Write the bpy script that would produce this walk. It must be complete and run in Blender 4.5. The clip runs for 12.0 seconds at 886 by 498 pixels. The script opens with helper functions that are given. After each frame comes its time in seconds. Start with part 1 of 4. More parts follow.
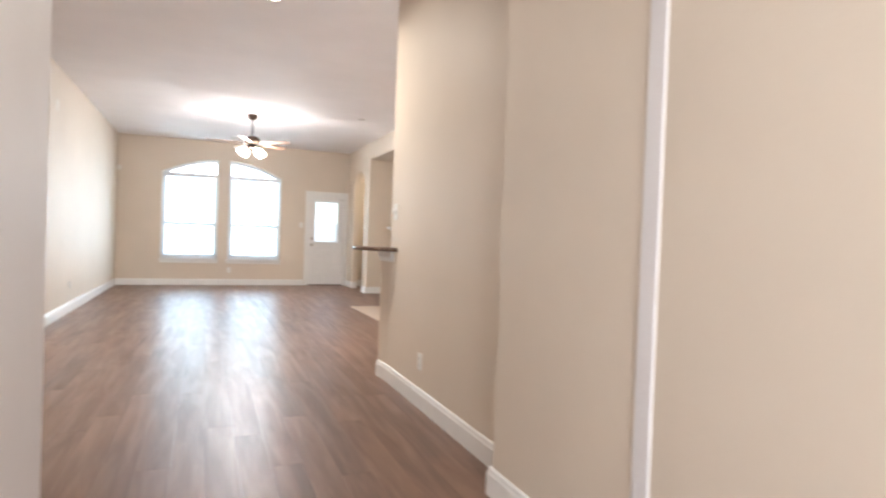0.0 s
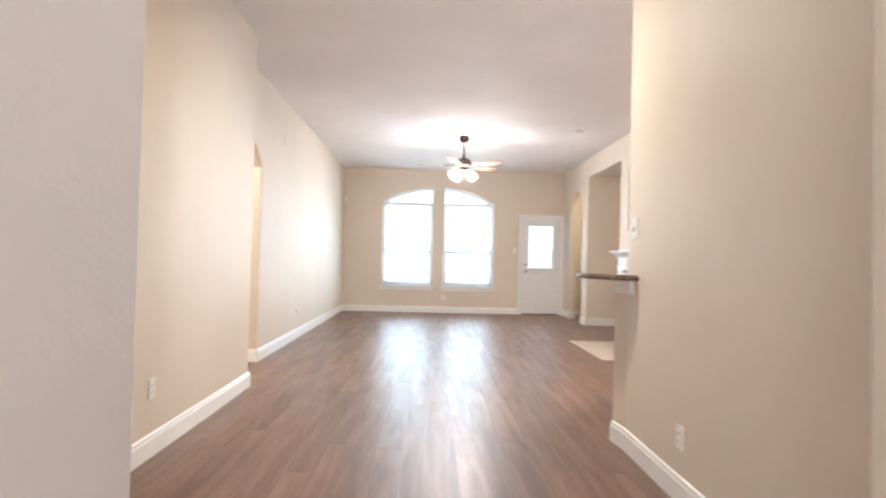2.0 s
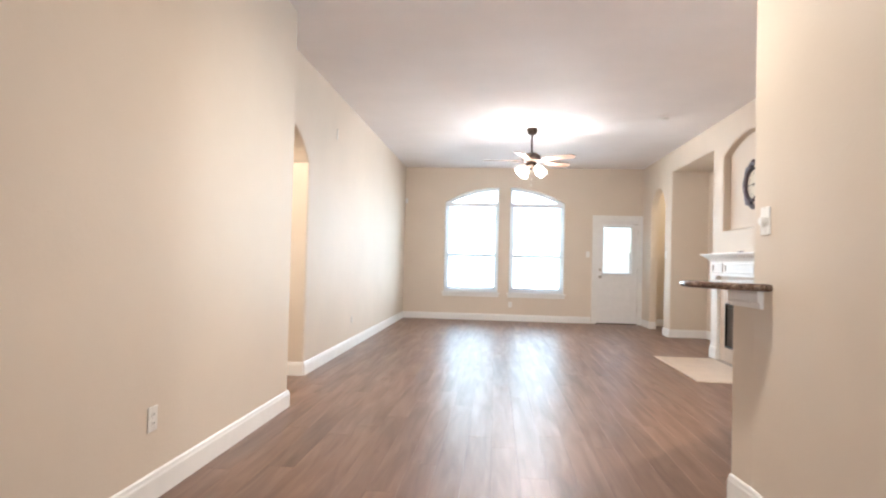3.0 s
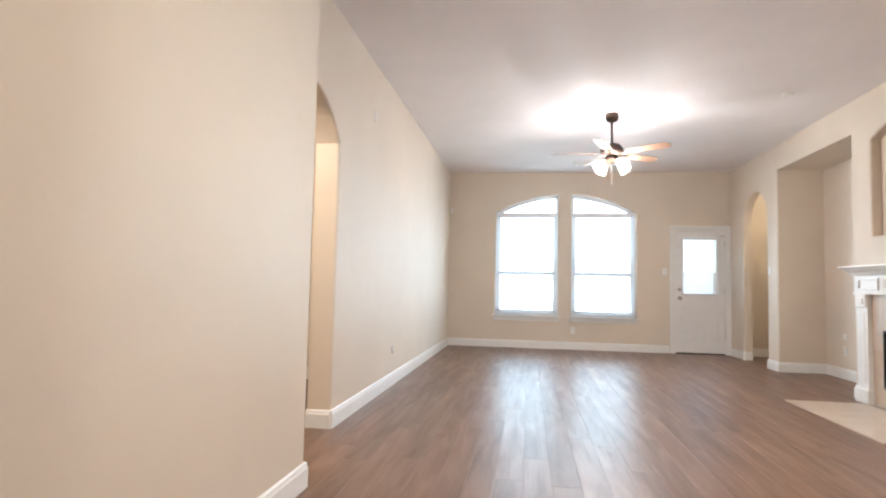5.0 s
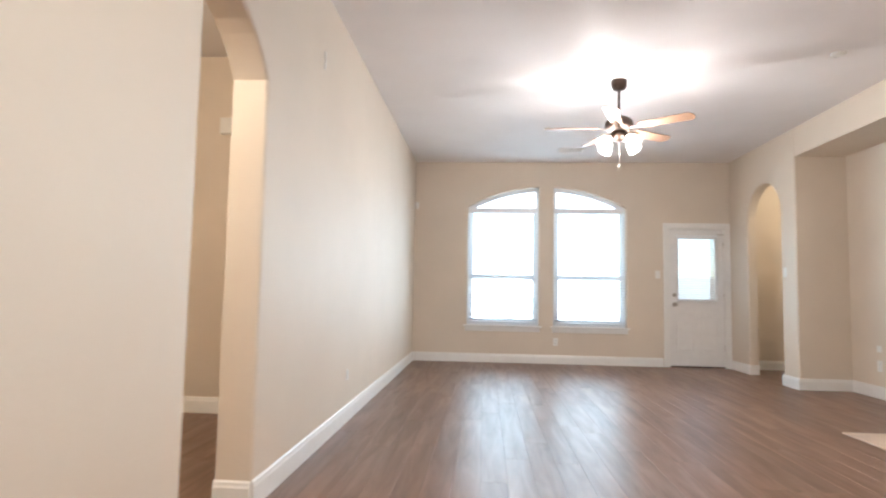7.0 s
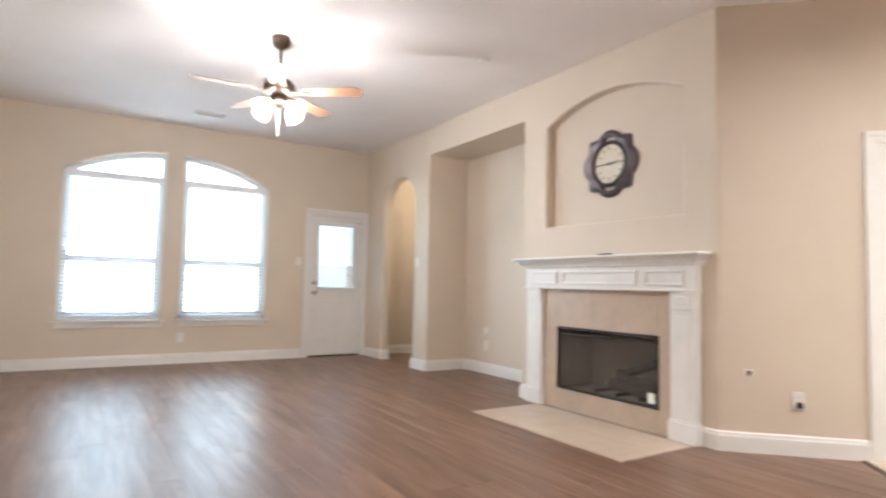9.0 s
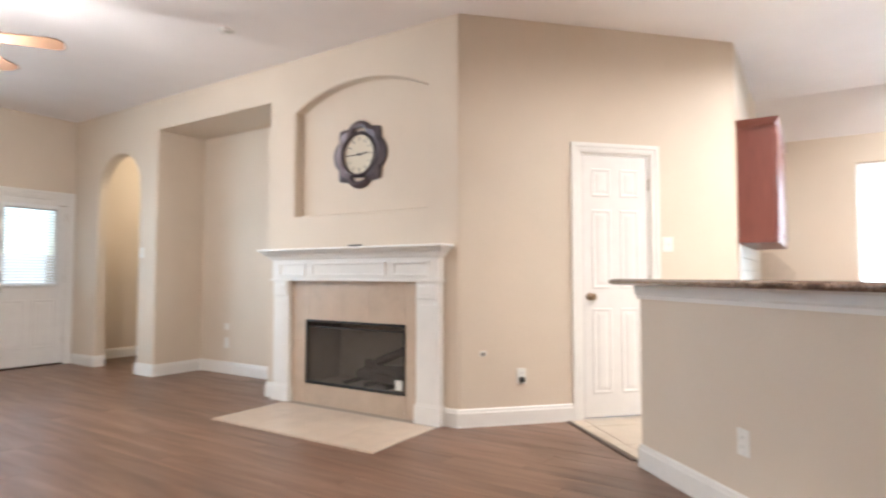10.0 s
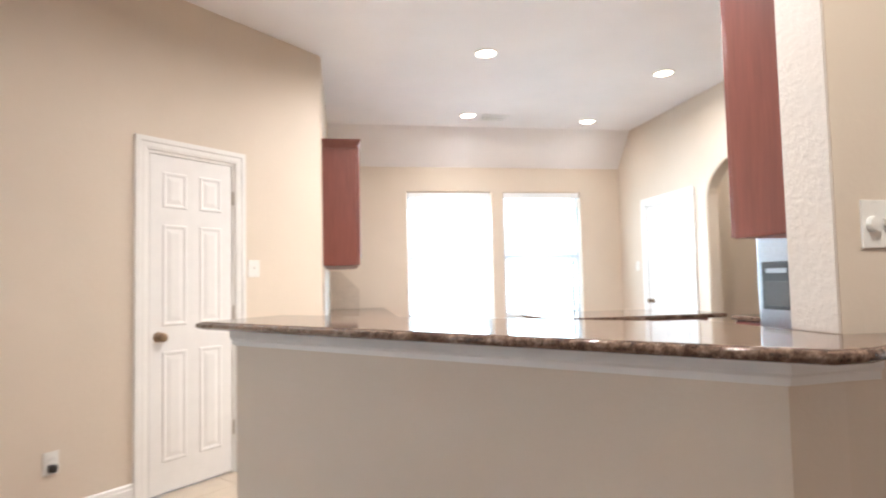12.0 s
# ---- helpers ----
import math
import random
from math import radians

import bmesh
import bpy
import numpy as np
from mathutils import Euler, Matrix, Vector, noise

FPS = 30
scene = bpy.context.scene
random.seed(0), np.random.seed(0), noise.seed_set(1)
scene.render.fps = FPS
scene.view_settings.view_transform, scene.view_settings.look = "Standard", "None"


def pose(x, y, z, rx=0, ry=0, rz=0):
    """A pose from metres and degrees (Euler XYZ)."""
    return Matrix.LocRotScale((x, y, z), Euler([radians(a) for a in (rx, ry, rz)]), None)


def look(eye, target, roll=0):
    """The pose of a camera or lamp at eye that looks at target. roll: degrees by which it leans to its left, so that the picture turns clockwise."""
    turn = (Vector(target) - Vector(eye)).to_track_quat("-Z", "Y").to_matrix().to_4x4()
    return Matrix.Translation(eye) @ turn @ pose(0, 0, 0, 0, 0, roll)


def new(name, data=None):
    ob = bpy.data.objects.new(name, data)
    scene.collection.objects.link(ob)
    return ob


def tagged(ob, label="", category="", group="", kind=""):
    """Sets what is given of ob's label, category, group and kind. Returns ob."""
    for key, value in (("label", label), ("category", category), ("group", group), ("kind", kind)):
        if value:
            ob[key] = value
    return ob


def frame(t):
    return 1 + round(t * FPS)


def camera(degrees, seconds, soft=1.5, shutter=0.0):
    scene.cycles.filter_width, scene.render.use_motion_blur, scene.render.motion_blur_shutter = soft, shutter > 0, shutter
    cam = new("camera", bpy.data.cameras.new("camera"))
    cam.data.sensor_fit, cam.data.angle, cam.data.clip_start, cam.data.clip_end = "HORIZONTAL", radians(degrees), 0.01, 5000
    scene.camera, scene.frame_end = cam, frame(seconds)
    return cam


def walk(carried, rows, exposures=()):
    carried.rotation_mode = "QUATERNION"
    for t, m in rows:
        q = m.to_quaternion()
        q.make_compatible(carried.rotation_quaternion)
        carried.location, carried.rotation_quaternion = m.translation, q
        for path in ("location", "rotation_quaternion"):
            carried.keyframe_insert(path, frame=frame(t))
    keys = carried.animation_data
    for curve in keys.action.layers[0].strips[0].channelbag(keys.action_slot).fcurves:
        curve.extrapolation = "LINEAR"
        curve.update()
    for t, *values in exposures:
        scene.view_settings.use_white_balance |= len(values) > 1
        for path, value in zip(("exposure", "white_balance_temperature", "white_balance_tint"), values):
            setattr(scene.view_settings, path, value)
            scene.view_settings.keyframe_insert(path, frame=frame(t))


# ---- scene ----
cam = camera(75.0, 12.0, 2.1, 0.5)
PATH = [
    (0, (1.654, -1.151, 1.149), (2.416, 0.697, 1.115), 2.1),
    (0.5, (1.631, -0.988, 1.146), (2.137, 0.947, 1.133), 1.9),
    (1, (1.636, -0.743, 1.132), (2.0, 1.223, 1.139), 1.8),
    (1.5, (1.684, -0.497, 1.133), (1.973, 1.482, 1.147), 1.7),
    (2, (1.799, -0.236, 1.14), (1.849, 1.763, 1.174), 1.4),
    (2.5, (1.843, 0.125, 1.133), (1.721, 2.121, 1.167), 1.3),
    (3, (1.834, 0.487, 1.132), (1.652, 2.478, 1.177), 1.4),
    (5, (1.395, 1.92, 1.044), (1.099, 3.894, 1.168), 1.3),
    (5.5, (1.265, 2.277, 1.029), (0.967, 4.25, 1.164), 1.2),
    (6, (1.162, 2.578, 1.03), (0.888, 4.555, 1.164), 1.2),
    (6.5, (1.092, 2.921, 1.031), (0.844, 4.9, 1.175), 1.2),
    (8.5, (1.084, 3.896, 1.049), (1.758, 5.773, 1.193), 1.0),
    (9, (1.014, 4.015, 1.044), (2.077, 5.705, 1.173), 1.27),
    (9.5, (0.999, 4.086, 1.055), (2.414, 5.494, 1.175), 0.67),
    (10, (1.091, 4.152, 1.087), (2.77, 5.235, 1.18), 0.01),
    (10.5, (1.275, 4.238, 1.116), (3.118, 5.01, 1.216), -0.34),
    (11, (1.405, 4.315, 1.145), (3.365, 4.703, 1.252), -0.74),
    (11.5, (1.565, 4.454, 1.202), (3.563, 4.411, 1.31), -1.1),
    (12, (1.752, 4.528, 1.232), (3.721, 4.186, 1.337), -1.3),
]
walk(cam, [(t, look(eye, target, roll)) for t, eye, target, roll in PATH], [(0.0, 0.99), (1.0, 1.09), (2.5, 1.05), (5.0, 0.80), (6.5, 0.74), (9.0, 0.77), (10.2, 0.83), (11.0, 0.74), (12.0, 0.60)])

# ---------------------------------------------------------------- light
SUN_ELEV, SUN_ROT = radians(52), radians(205)
world = bpy.data.worlds.new("sky")
scene.world = world
world.use_nodes = True
wt = world.node_tree
sky = wt.nodes.new("ShaderNodeTexSky")
sky.sky_type, sky.sun_disc, sky.sun_elevation, sky.sun_rotation = "NISHITA", False, SUN_ELEV, SUN_ROT
bg = next(n for n in wt.nodes if n.type == "BACKGROUND")
bg.inputs["Strength"].default_value = 0.15
wt.links.new(sky.outputs["Color"], bg.inputs["Color"])

sun = new("sun", bpy.data.lights.new("sun", "SUN"))
sun.data.energy, sun.data.angle, sun.data.color = 3.0, radians(0.5), (1.0, 0.95, 0.87)
sun.matrix_world = look((0, 0, 0), (-math.sin(SUN_ROT) * math.cos(SUN_ELEV), -math.cos(SUN_ROT) * math.cos(SUN_ELEV), -math.sin(SUN_ELEV)))


def area_lamp(name, eye, target, w, h, watts, colour):
    ob = new(name, bpy.data.lights.new(name, "AREA"))
    ob.data.shape, ob.data.size, ob.data.size_y, ob.data.energy, ob.data.color = "RECTANGLE", w, h, watts, colour
    ob.matrix_world = look(eye, target)
    return ob


def point_lamp(name, place, watts, colour, radius=0.05):
    ob = new(name, bpy.data.lights.new(name, "POINT"))
    ob.data.energy, ob.data.color, ob.data.shadow_soft_size = watts, colour, radius
    ob.location = place
    return ob


DAY = (0.62, 0.82, 1.0)
WARM = (1.0, 0.97, 0.96)
FANLIGHT = (1.0, 0.985, 1.0)
area_lamp("daylight_window_left", (1.345, 12.30, 1.62), (1.345, 0, 1.3), 1.25, 2.3, 40, DAY)
area_lamp("daylight_window_right", (2.64, 12.30, 1.62), (2.64, 0, 1.3), 1.25, 2.3, 40, DAY)
area_lamp("daylight_door", (4.2, 12.25, 1.45), (4.2, 0, 1.2), 0.55, 0.9, 1.3, DAY)
area_lamp("daylight_kitchen_left", (8.98, 3.22, 1.5), (0, 3.22, 1.2), 1.0, 1.5, 50, DAY)
area_lamp("daylight_kitchen_right", (8.98, 2.03, 1.5), (0, 2.03, 1.2), 0.95, 1.5, 32, DAY)
# stand-in daylight from behind the viewer, through an added, unseen doorway
area_lamp("daylight_front_door", (1.9, -2.85, 1.5), (1.9, 5, 1.3), 1.2, 1.9, 45, (0.90, 0.95, 1.0))
for s in (31, 121, 211, 301):
    point_lamp("fan_bulb", (2.305 + 0.18 * math.cos(radians(s)), 8.60 + 0.18 * math.sin(radians(s)), 2.39), 12.3, FANLIGHT, 0.012)
for x, y, watts in ((6.15, 3.38, 42), (6.41, 1.68, 9), (4.13, 3.91, 34), (7.88, 3.15, 8), (8.0, 1.70, 3)):
    area_lamp("can_lamp", (x, y, 3.005), (x, y, 0), 0.13, 0.13, watts, WARM).data.spread = radians(168)
area_lamp("hall_can_lamp", (2.09, 3.66, 3.005), (2.09, 3.66, 0), 0.13, 0.13, 22, (1.0, 0.94, 0.86)).data.spread = radians(170)
point_lamp("side_hall_lamp", (5.6, 11.0, 2.5), 11, (1.0, 0.91, 0.72), 0.08)
# fill without a fixture, added to light the walls beyond the kitchen arch
point_lamp("rear_passage_fill", (6.35, 0.15, 2.5), 9, (1.0, 0.95, 0.88), 0.08)
# unseen fill added in the side passage to brighten the arch jamb
point_lamp("left_hall_fill", (-0.9, 4.95, 2.6), 42, (1.0, 0.91, 0.77), 0.08)


# ---------------------------------------------------------------- materials
def nodes_of(name):
    m = bpy.data.materials.new(name)
    m.use_nodes = True
    t = m.node_tree
    return m, t, next(n for n in t.nodes if n.type == "BSDF_PRINCIPLED")


def ramp(t, src, stops):
    r = t.nodes.new("ShaderNodeValToRGB")
    r.color_ramp.elements[0].position, r.color_ramp.elements[0].color = stops[0][0], (*stops[0][1], 1)
    r.color_ramp.elements[1].position, r.color_ramp.elements[1].color = stops[-1][0], (*stops[-1][1], 1)
    for p, c in stops[1:-1]:
        r.color_ramp.elements.new(p).color = (*c, 1)
    t.links.new(src, r.inputs[0])
    return r.outputs[0]


def noise_tex(t, scale, detail=4.0, rough=0.55, stretch=(1, 1, 1), coord="Object"):
    c = t.nodes.new("ShaderNodeTexCoord")
    mp = t.nodes.new("ShaderNodeMapping")
    mp.inputs["Scale"].default_value = stretch
    n = t.nodes.new("ShaderNodeTexNoise")
    n.inputs["Scale"].default_value, n.inputs["Detail"].default_value, n.inputs["Roughness"].default_value = scale, detail, rough
    t.links.new(c.outputs[coord], mp.inputs[0])
    t.links.new(mp.outputs[0], n.inputs["Vector"])
    return n.outputs[0]


def bump(t, b, height, strength, dist=0.002):
    n = t.nodes.new("ShaderNodeBump")
    n.inputs["Strength"].default_value, n.inputs["Distance"].default_value = strength, dist
    t.links.new(height, n.inputs["Height"])
    t.links.new(n.outputs[0], b.inputs["Normal"])


def plaster(name, colour, rough=0.6, relief=0.10, scale=38):
    m, t, b = nodes_of(name)
    k = lambda f: tuple(min(1, c * f) for c in colour)
    c = ramp(t, noise_tex(t, 1.3, 5), [(0.3, k(0.965)), (0.7, k(1.03))])
    t.links.new(c, b.inputs["Base Color"])
    b.inputs["Roughness"].default_value = rough
    h = ramp(t, noise_tex(t, scale, 6, 0.6), [(0.42, (0, 0, 0)), (0.6, (1, 1, 1))])
    bump(t, b, h, relief, 0.003)
    return m


def paint(name, colour, rough=0.35, relief=0.08):
    m, t, b = nodes_of(name)
    k = lambda f: tuple(min(1, c * f) for c in colour)
    t.links.new(ramp(t, noise_tex(t, 9, 4), [(0.3, k(0.97)), (0.7, k(1.02))]), b.inputs["Base Color"])
    t.links.new(ramp(t, noise_tex(t, 24, 3), [(0.3, (rough - .06,) * 3), (0.7, (rough + .08,) * 3)]), b.inputs["Roughness"])
    bump(t, b, noise_tex(t, 160, 2), relief, 0.001)
    return m


def metal(name, colour, rough):
    m, t, b = nodes_of(name)
    t.links.new(ramp(t, noise_tex(t, 40, 4), [(0.3, tuple(c * .85 for c in colour)), (0.7, colour)]), b.inputs["Base Color"])
    b.inputs["Metallic"].default_value, b.inputs["Roughness"].default_value = 1.0, rough
    return m


def wood_planks(name):
    m, t, b = nodes_of(name)
    info = t.nodes.new("ShaderNodeObjectInfo")
    c = t.nodes.new("ShaderNodeTexCoord")
    off = t.nodes.new("ShaderNodeVectorMath")
    off.operation = "MULTIPLY_ADD"
    comb = t.nodes.new("ShaderNodeCombineXYZ")
    for i in range(3):
        t.links.new(info.outputs["Random"], comb.inputs[i])
    t.links.new(comb.outputs[0], off.inputs[0])
    off.inputs[1].default_value = (31, 47, 13)
    geo = t.nodes.new("ShaderNodeNewGeometry")
    t.links.new(geo.outputs["Position"], off.inputs[2])

    def stretched(scale, stretch, detail, rough):
        mp = t.nodes.new("ShaderNodeMapping")
        mp.inputs["Scale"].default_value = stretch
        n = t.nodes.new("ShaderNodeTexNoise")
        n.inputs["Scale"].default_value, n.inputs["Detail"].default_value, n.inputs["Roughness"].default_value = scale, detail, rough
        n.inputs["Distortion"].default_value = 0.6
        t.links.new(off.outputs[0], mp.inputs[0])
        t.links.new(mp.outputs[0], n.inputs["Vector"])
        return n.outputs[0]
    grain = stretched(4.0, (3.4, 0.34, 1), 5, 0.52)
    broad = stretched(1.6, (4, 0.5, 1), 3, 0.5)
    col = ramp(t, grain, [(0.26, (0.130, 0.070, 0.047)), (0.5, (0.190, 0.108, 0.075)), (0.74, (0.252, 0.152, 0.106))])
    mixn = t.nodes.new("ShaderNodeMix")
    mixn.data_type, mixn.blend_type = "RGBA", "MULTIPLY"
    mixn.inputs["Factor"].default_value = 1.0
    tone = t.nodes.new("ShaderNodeMath")
    tone.operation = "MULTIPLY_ADD"
    tone.inputs[1].default_value, tone.inputs[2].default_value = 0.25, 0.0
    t.links.new(info.outputs["Random"], tone.inputs[0])
    add = t.nodes.new("ShaderNodeMath")
    add.operation = "ADD"
    t.links.new(tone.outputs[0], add.inputs[0])
    t.links.new(broad, add.inputs[1])
    t.links.new(col, mixn.inputs["A"])
    t.links.new(ramp(t, add.outputs[0], [(0.3, (0.70, 0.68, 0.66)), (0.95, (1.2, 1.15, 1.1))]), mixn.inputs["B"])
    vor = t.nodes.new("ShaderNodeTexVoronoi")
    vor.inputs["Scale"].default_value = 2.6
    vmap = t.nodes.new("ShaderNodeMapping")
    vmap.inputs["Scale"].default_value = (1.6, 0.7, 1)
    t.links.new(off.outputs[0], vmap.inputs[0])
    t.links.new(vmap.outputs[0], vor.inputs["Vector"])
    knot = t.nodes.new("ShaderNodeMix")
    knot.data_type, knot.blend_type = "RGBA", "MULTIPLY"
    knot.inputs["Factor"].default_value = 1.0
    t.links.new(mixn.outputs["Result"], knot.inputs["A"])
    t.links.new(ramp(t, vor.outputs["Distance"], [(0.01, (0.74, 0.71, 0.68)), (0.09, (1, 1, 1))]), knot.inputs["B"])
    t.links.new(knot.outputs["Result"], b.inputs["Base Color"])
    t.links.new(ramp(t, grain, [(0.3, (0.40,) * 3), (0.7, (0.34,) * 3)]), b.inputs["Roughness"])
    b.inputs["Specular IOR Level"].default_value = 0.55
    bump(t, b, grain, 0.05, 0.001)
    return m


def granite(name):
    m, t, b = nodes_of(name)
    v = t.nodes.new("ShaderNodeTexVoronoi")
    v.inputs["Scale"].default_value = 95
    c = t.nodes.new("ShaderNodeTexCoord")
    t.links.new(c.outputs["Object"], v.inputs["Vector"])
    mixn = t.nodes.new("ShaderNodeMix")
    mixn.data_type = "RGBA"
    t.links.new(ramp(t, noise_tex(t, 22, 6, 0.7), [(0.42, (0, 0, 0)), (0.58, (1, 1, 1))]), mixn.inputs["Factor"])
    t.links.new(ramp(t, v.outputs["Distance"], [(0.1, (0.020, 0.013, 0.011)), (0.6, (0.09, 0.05, 0.036))]), mixn.inputs["A"])
    t.links.new(ramp(t, noise_tex(t, 60, 4), [(0.35, (0.10, 0.06, 0.045)), (0.65, (0.34, 0.24, 0.18))]), mixn.inputs["B"])
    t.links.new(mixn.outputs["Result"], b.inputs["Base Color"])
    b.inputs["Roughness"].default_value = 0.07
    return m


def stone_tile(name, colour, rough=0.35):
    m, t, b = nodes_of(name)
    k = lambda f: tuple(c * f for c in colour)
    t.links.new(ramp(t, noise_tex(t, 7, 7, 0.65), [(0.3, k(0.90)), (0.5, colour), (0.72, k(1.07))]), b.inputs["Base Color"])
    b.inputs["Roughness"].default_value = rough
    bump(t, b, noise_tex(t, 30, 4), 0.08, 0.001)
    return m


def cherry(name, colour):
    m, t, b = nodes_of(name)
    k = lambda f: tuple(c * f for c in colour)
    t.links.new(ramp(t, noise_tex(t, 6, 6, 0.6, (9, 9, 0.7)), [(0.3, k(0.86)), (0.7, k(1.12))]), b.inputs["Base Color"])
    b.inputs["Roughness"].default_value = 0.32
    return m


def emitter(name, colour, strength):
    m, t, b = nodes_of(name)
    b.inputs["Base Color"].default_value = (0.9, 0.88, 0.84, 1)
    b.inputs["Emission Color"].default_value, b.inputs["Emission Strength"].default_value = (*colour, 1), strength
    return m


def glass(name):
    m, t, b = nodes_of(name)
    b.inputs["Base Color"].default_value = (0.97, 0.99, 0.98, 1)
    b.inputs["Transmission Weight"].default_value, b.inputs["Roughness"].default_value, b.inputs["IOR"].default_value = 1.0, 0.0, 1.02
    return m


WALL = plaster("beige_wall_paint", (0.675, 0.58, 0.478))
PALE = plaster("pale_foyer_finish", (0.74, 0.705, 0.70), 0.6, 0.2, 30)
CEIL = plaster("ceiling_paint", (0.84, 0.80, 0.785), 0.75, 0.25, 60)
ROUGHWALL = plaster("knockdown_plaster", (0.69, 0.63, 0.57), 0.6, 0.30, 46)
TRIM = paint("white_trim_paint", (0.82, 0.80, 0.77))
DOORP = paint("white_door_paint", (0.82, 0.80, 0.78), 0.4)
PLASTIC = paint("white_plastic", (0.80, 0.78, 0.74), 0.3, 0.02)
VINYL = paint("white_vinyl", (0.80, 0.82, 0.84), 0.35, 0.02)
SLAT = paint("white_blind_slat", (0.86, 0.87, 0.88), 0.45, 0.03)
WOOD = wood_planks("brown_laminate_planks")
SUBFLOOR = paint("dark_plank_joint", (0.05, 0.03, 0.02), 0.7)
GRANITE = granite("brown_granite")
TILE = stone_tile("beige_floor_tile", (0.55, 0.46, 0.36))
HEARTH = stone_tile("cream_hearth_tile", (0.57, 0.46, 0.365))
SURROUND = stone_tile("tan_surround_tile", (0.53, 0.415, 0.32))
TRAVERTINE = stone_tile("travertine_splash", (0.56, 0.47, 0.38))
GROUT = stone_tile("grout", (0.36, 0.31, 0.26), 0.8)
CHERRY = cherry("cherry_cabinet_wood", (0.20, 0.064, 0.050))
BLADE = cherry("fan_blade_wood", (0.34, 0.20, 0.13))
BRONZE = metal("dark_bronze", (0.10, 0.07, 0.055), 0.4)
NICKEL = metal("brushed_nickel", (0.55, 0.50, 0.44), 0.3)
BLACKM = paint("black_metal", (0.018, 0.017, 0.016), 0.45)
SOOT = stone_tile("sooty_firebrick", (0.27, 0.235, 0.205), 0.9)
LOG = stone_tile("ceramic_log", (0.06, 0.048, 0.04), 0.9)
GLASS = glass("clear_glass")
ANTIQUE = metal("antique_brass", (0.36, 0.26, 0.18), 0.35)
MESHM = paint("grey_fire_mesh", (0.24, 0.215, 0.195), 0.5)
PEWTER = metal("clock_frame_pewter", (0.17, 0.15, 0.17), 0.42)
DIALC = paint("cream_dial", (0.66, 0.60, 0.48), 0.5)
INK = paint("dark_ink", (0.05, 0.045, 0.04), 0.5)
STEEL = metal("stainless_steel", (0.50, 0.51, 0.53), 0.3)
BULB = emitter("lit_frosted_shade", (1.0, 0.93, 0.84), 9.0)
CANLENS = emitter("lit_can_lens", (1.0, 0.9, 0.75), 14.0)

GRASS = stone_tile("lawn", (0.10, 0.14, 0.05), 0.9)
PATIO = stone_tile("concrete_patio", (0.5, 0.48, 0.45), 0.9)
FENCEW = cherry("weathered_fence_board", (0.42, 0.36, 0.30))


# ---------------------------------------------------------------- mesh helpers
def mesh_of(name, bm):
    me = bpy.data.meshes.new(name)
    bm.normal_update()
    bm.to_mesh(me)
    bm.free()
    return me


def thing(name, label, category, place=(0, 0, 0), rz=0, group="", kind=""):
    ob = tagged(new(name), label, category, group, kind)
    ob.matrix_basis = pose(*place, 0, 0, rz)
    return ob


def part(name, bm, material, parent, label="", smooth=False):
    me = mesh_of(name, bm)
    me.materials.append(material)
    if smooth:
        for p in me.polygons:
            p.use_smooth = True
    ob = new(name, me)
    ob.parent = parent
    if label:
        ob["label"] = label
    return ob


def solid(name, bm, material, label, category, kind="structure", group="", smooth=False):
    ob = part(name, bm, material, None, label, smooth)
    return tagged(ob, label, category, group, kind)


def box(x0, y0, z0, x1, y1, z1, bev=0.0, seg=2, bm=None):
    own = bmesh.new()
    bmesh.ops.create_cube(own, size=1)
    for v in own.verts:
        v.co = Vector((x0 + (v.co.x + .5) * (x1 - x0), y0 + (v.co.y + .5) * (y1 - y0), z0 + (v.co.z + .5) * (z1 - z0)))
    if bev:
        bmesh.ops.bevel(own, geom=own.edges[:], offset=bev, segments=seg, profile=0.6, affect="EDGES")
    return own if bm is None else join(bm, own)


def join(bm, other):
    me = bpy.data.meshes.new("tmp")
    other.to_mesh(me)
    other.free()
    bm.from_mesh(me)
    bpy.data.meshes.remove(me)
    return bm


def prism(points, z0, z1, bev=0.0, seg=2):
    """An upright prism over a plan outline, anticlockwise."""
    bm = bmesh.new()
    lo = [bm.verts.new((x, y, z0)) for x, y in points]
    hi = [bm.verts.new((x, y, z1)) for x, y in points]
    n = len(points)
    bm.faces.new(hi)
    bm.faces.new(lo[::-1])
    for i in range(n):
        j = (i + 1) % n
        bm.faces.new((lo[i], lo[j], hi[j], hi[i]))
    if bev:
        flat = [e for e in bm.edges if abs(e.verts[0].co.z - e.verts[1].co.z) < 1e-6]
        bmesh.ops.bevel(bm, geom=flat, offset=bev, segments=seg, profile=0.5, affect="EDGES")
    return bm


def lathe(profile, seg=24, bm=None):
    """Turns (radius, z) pairs round the z axis."""
    bm = bm or bmesh.new()
    rings = []
    for r, z in profile:
        rings.append([bm.verts.new((r * math.cos(2 * math.pi * i / seg), r * math.sin(2 * math.pi * i / seg), z)) for i in range(seg)])
    for a, b in zip(rings, rings[1:]):
        for i in range(seg):
            j = (i + 1) % seg
            bm.faces.new((a[i], a[j], b[j], b[i]))
    if profile[0][0] > 1e-4:
        bm.faces.new(rings[0][::-1])
    if profile[-1][0] > 1e-4:
        bm.faces.new(rings[-1])
    bmesh.ops.remove_doubles(bm, verts=bm.verts[:], dist=1e-5)
    return bm


def moved(bm, m):
    bmesh.ops.transform(bm, matrix=m, verts=bm.verts[:])
    return bm


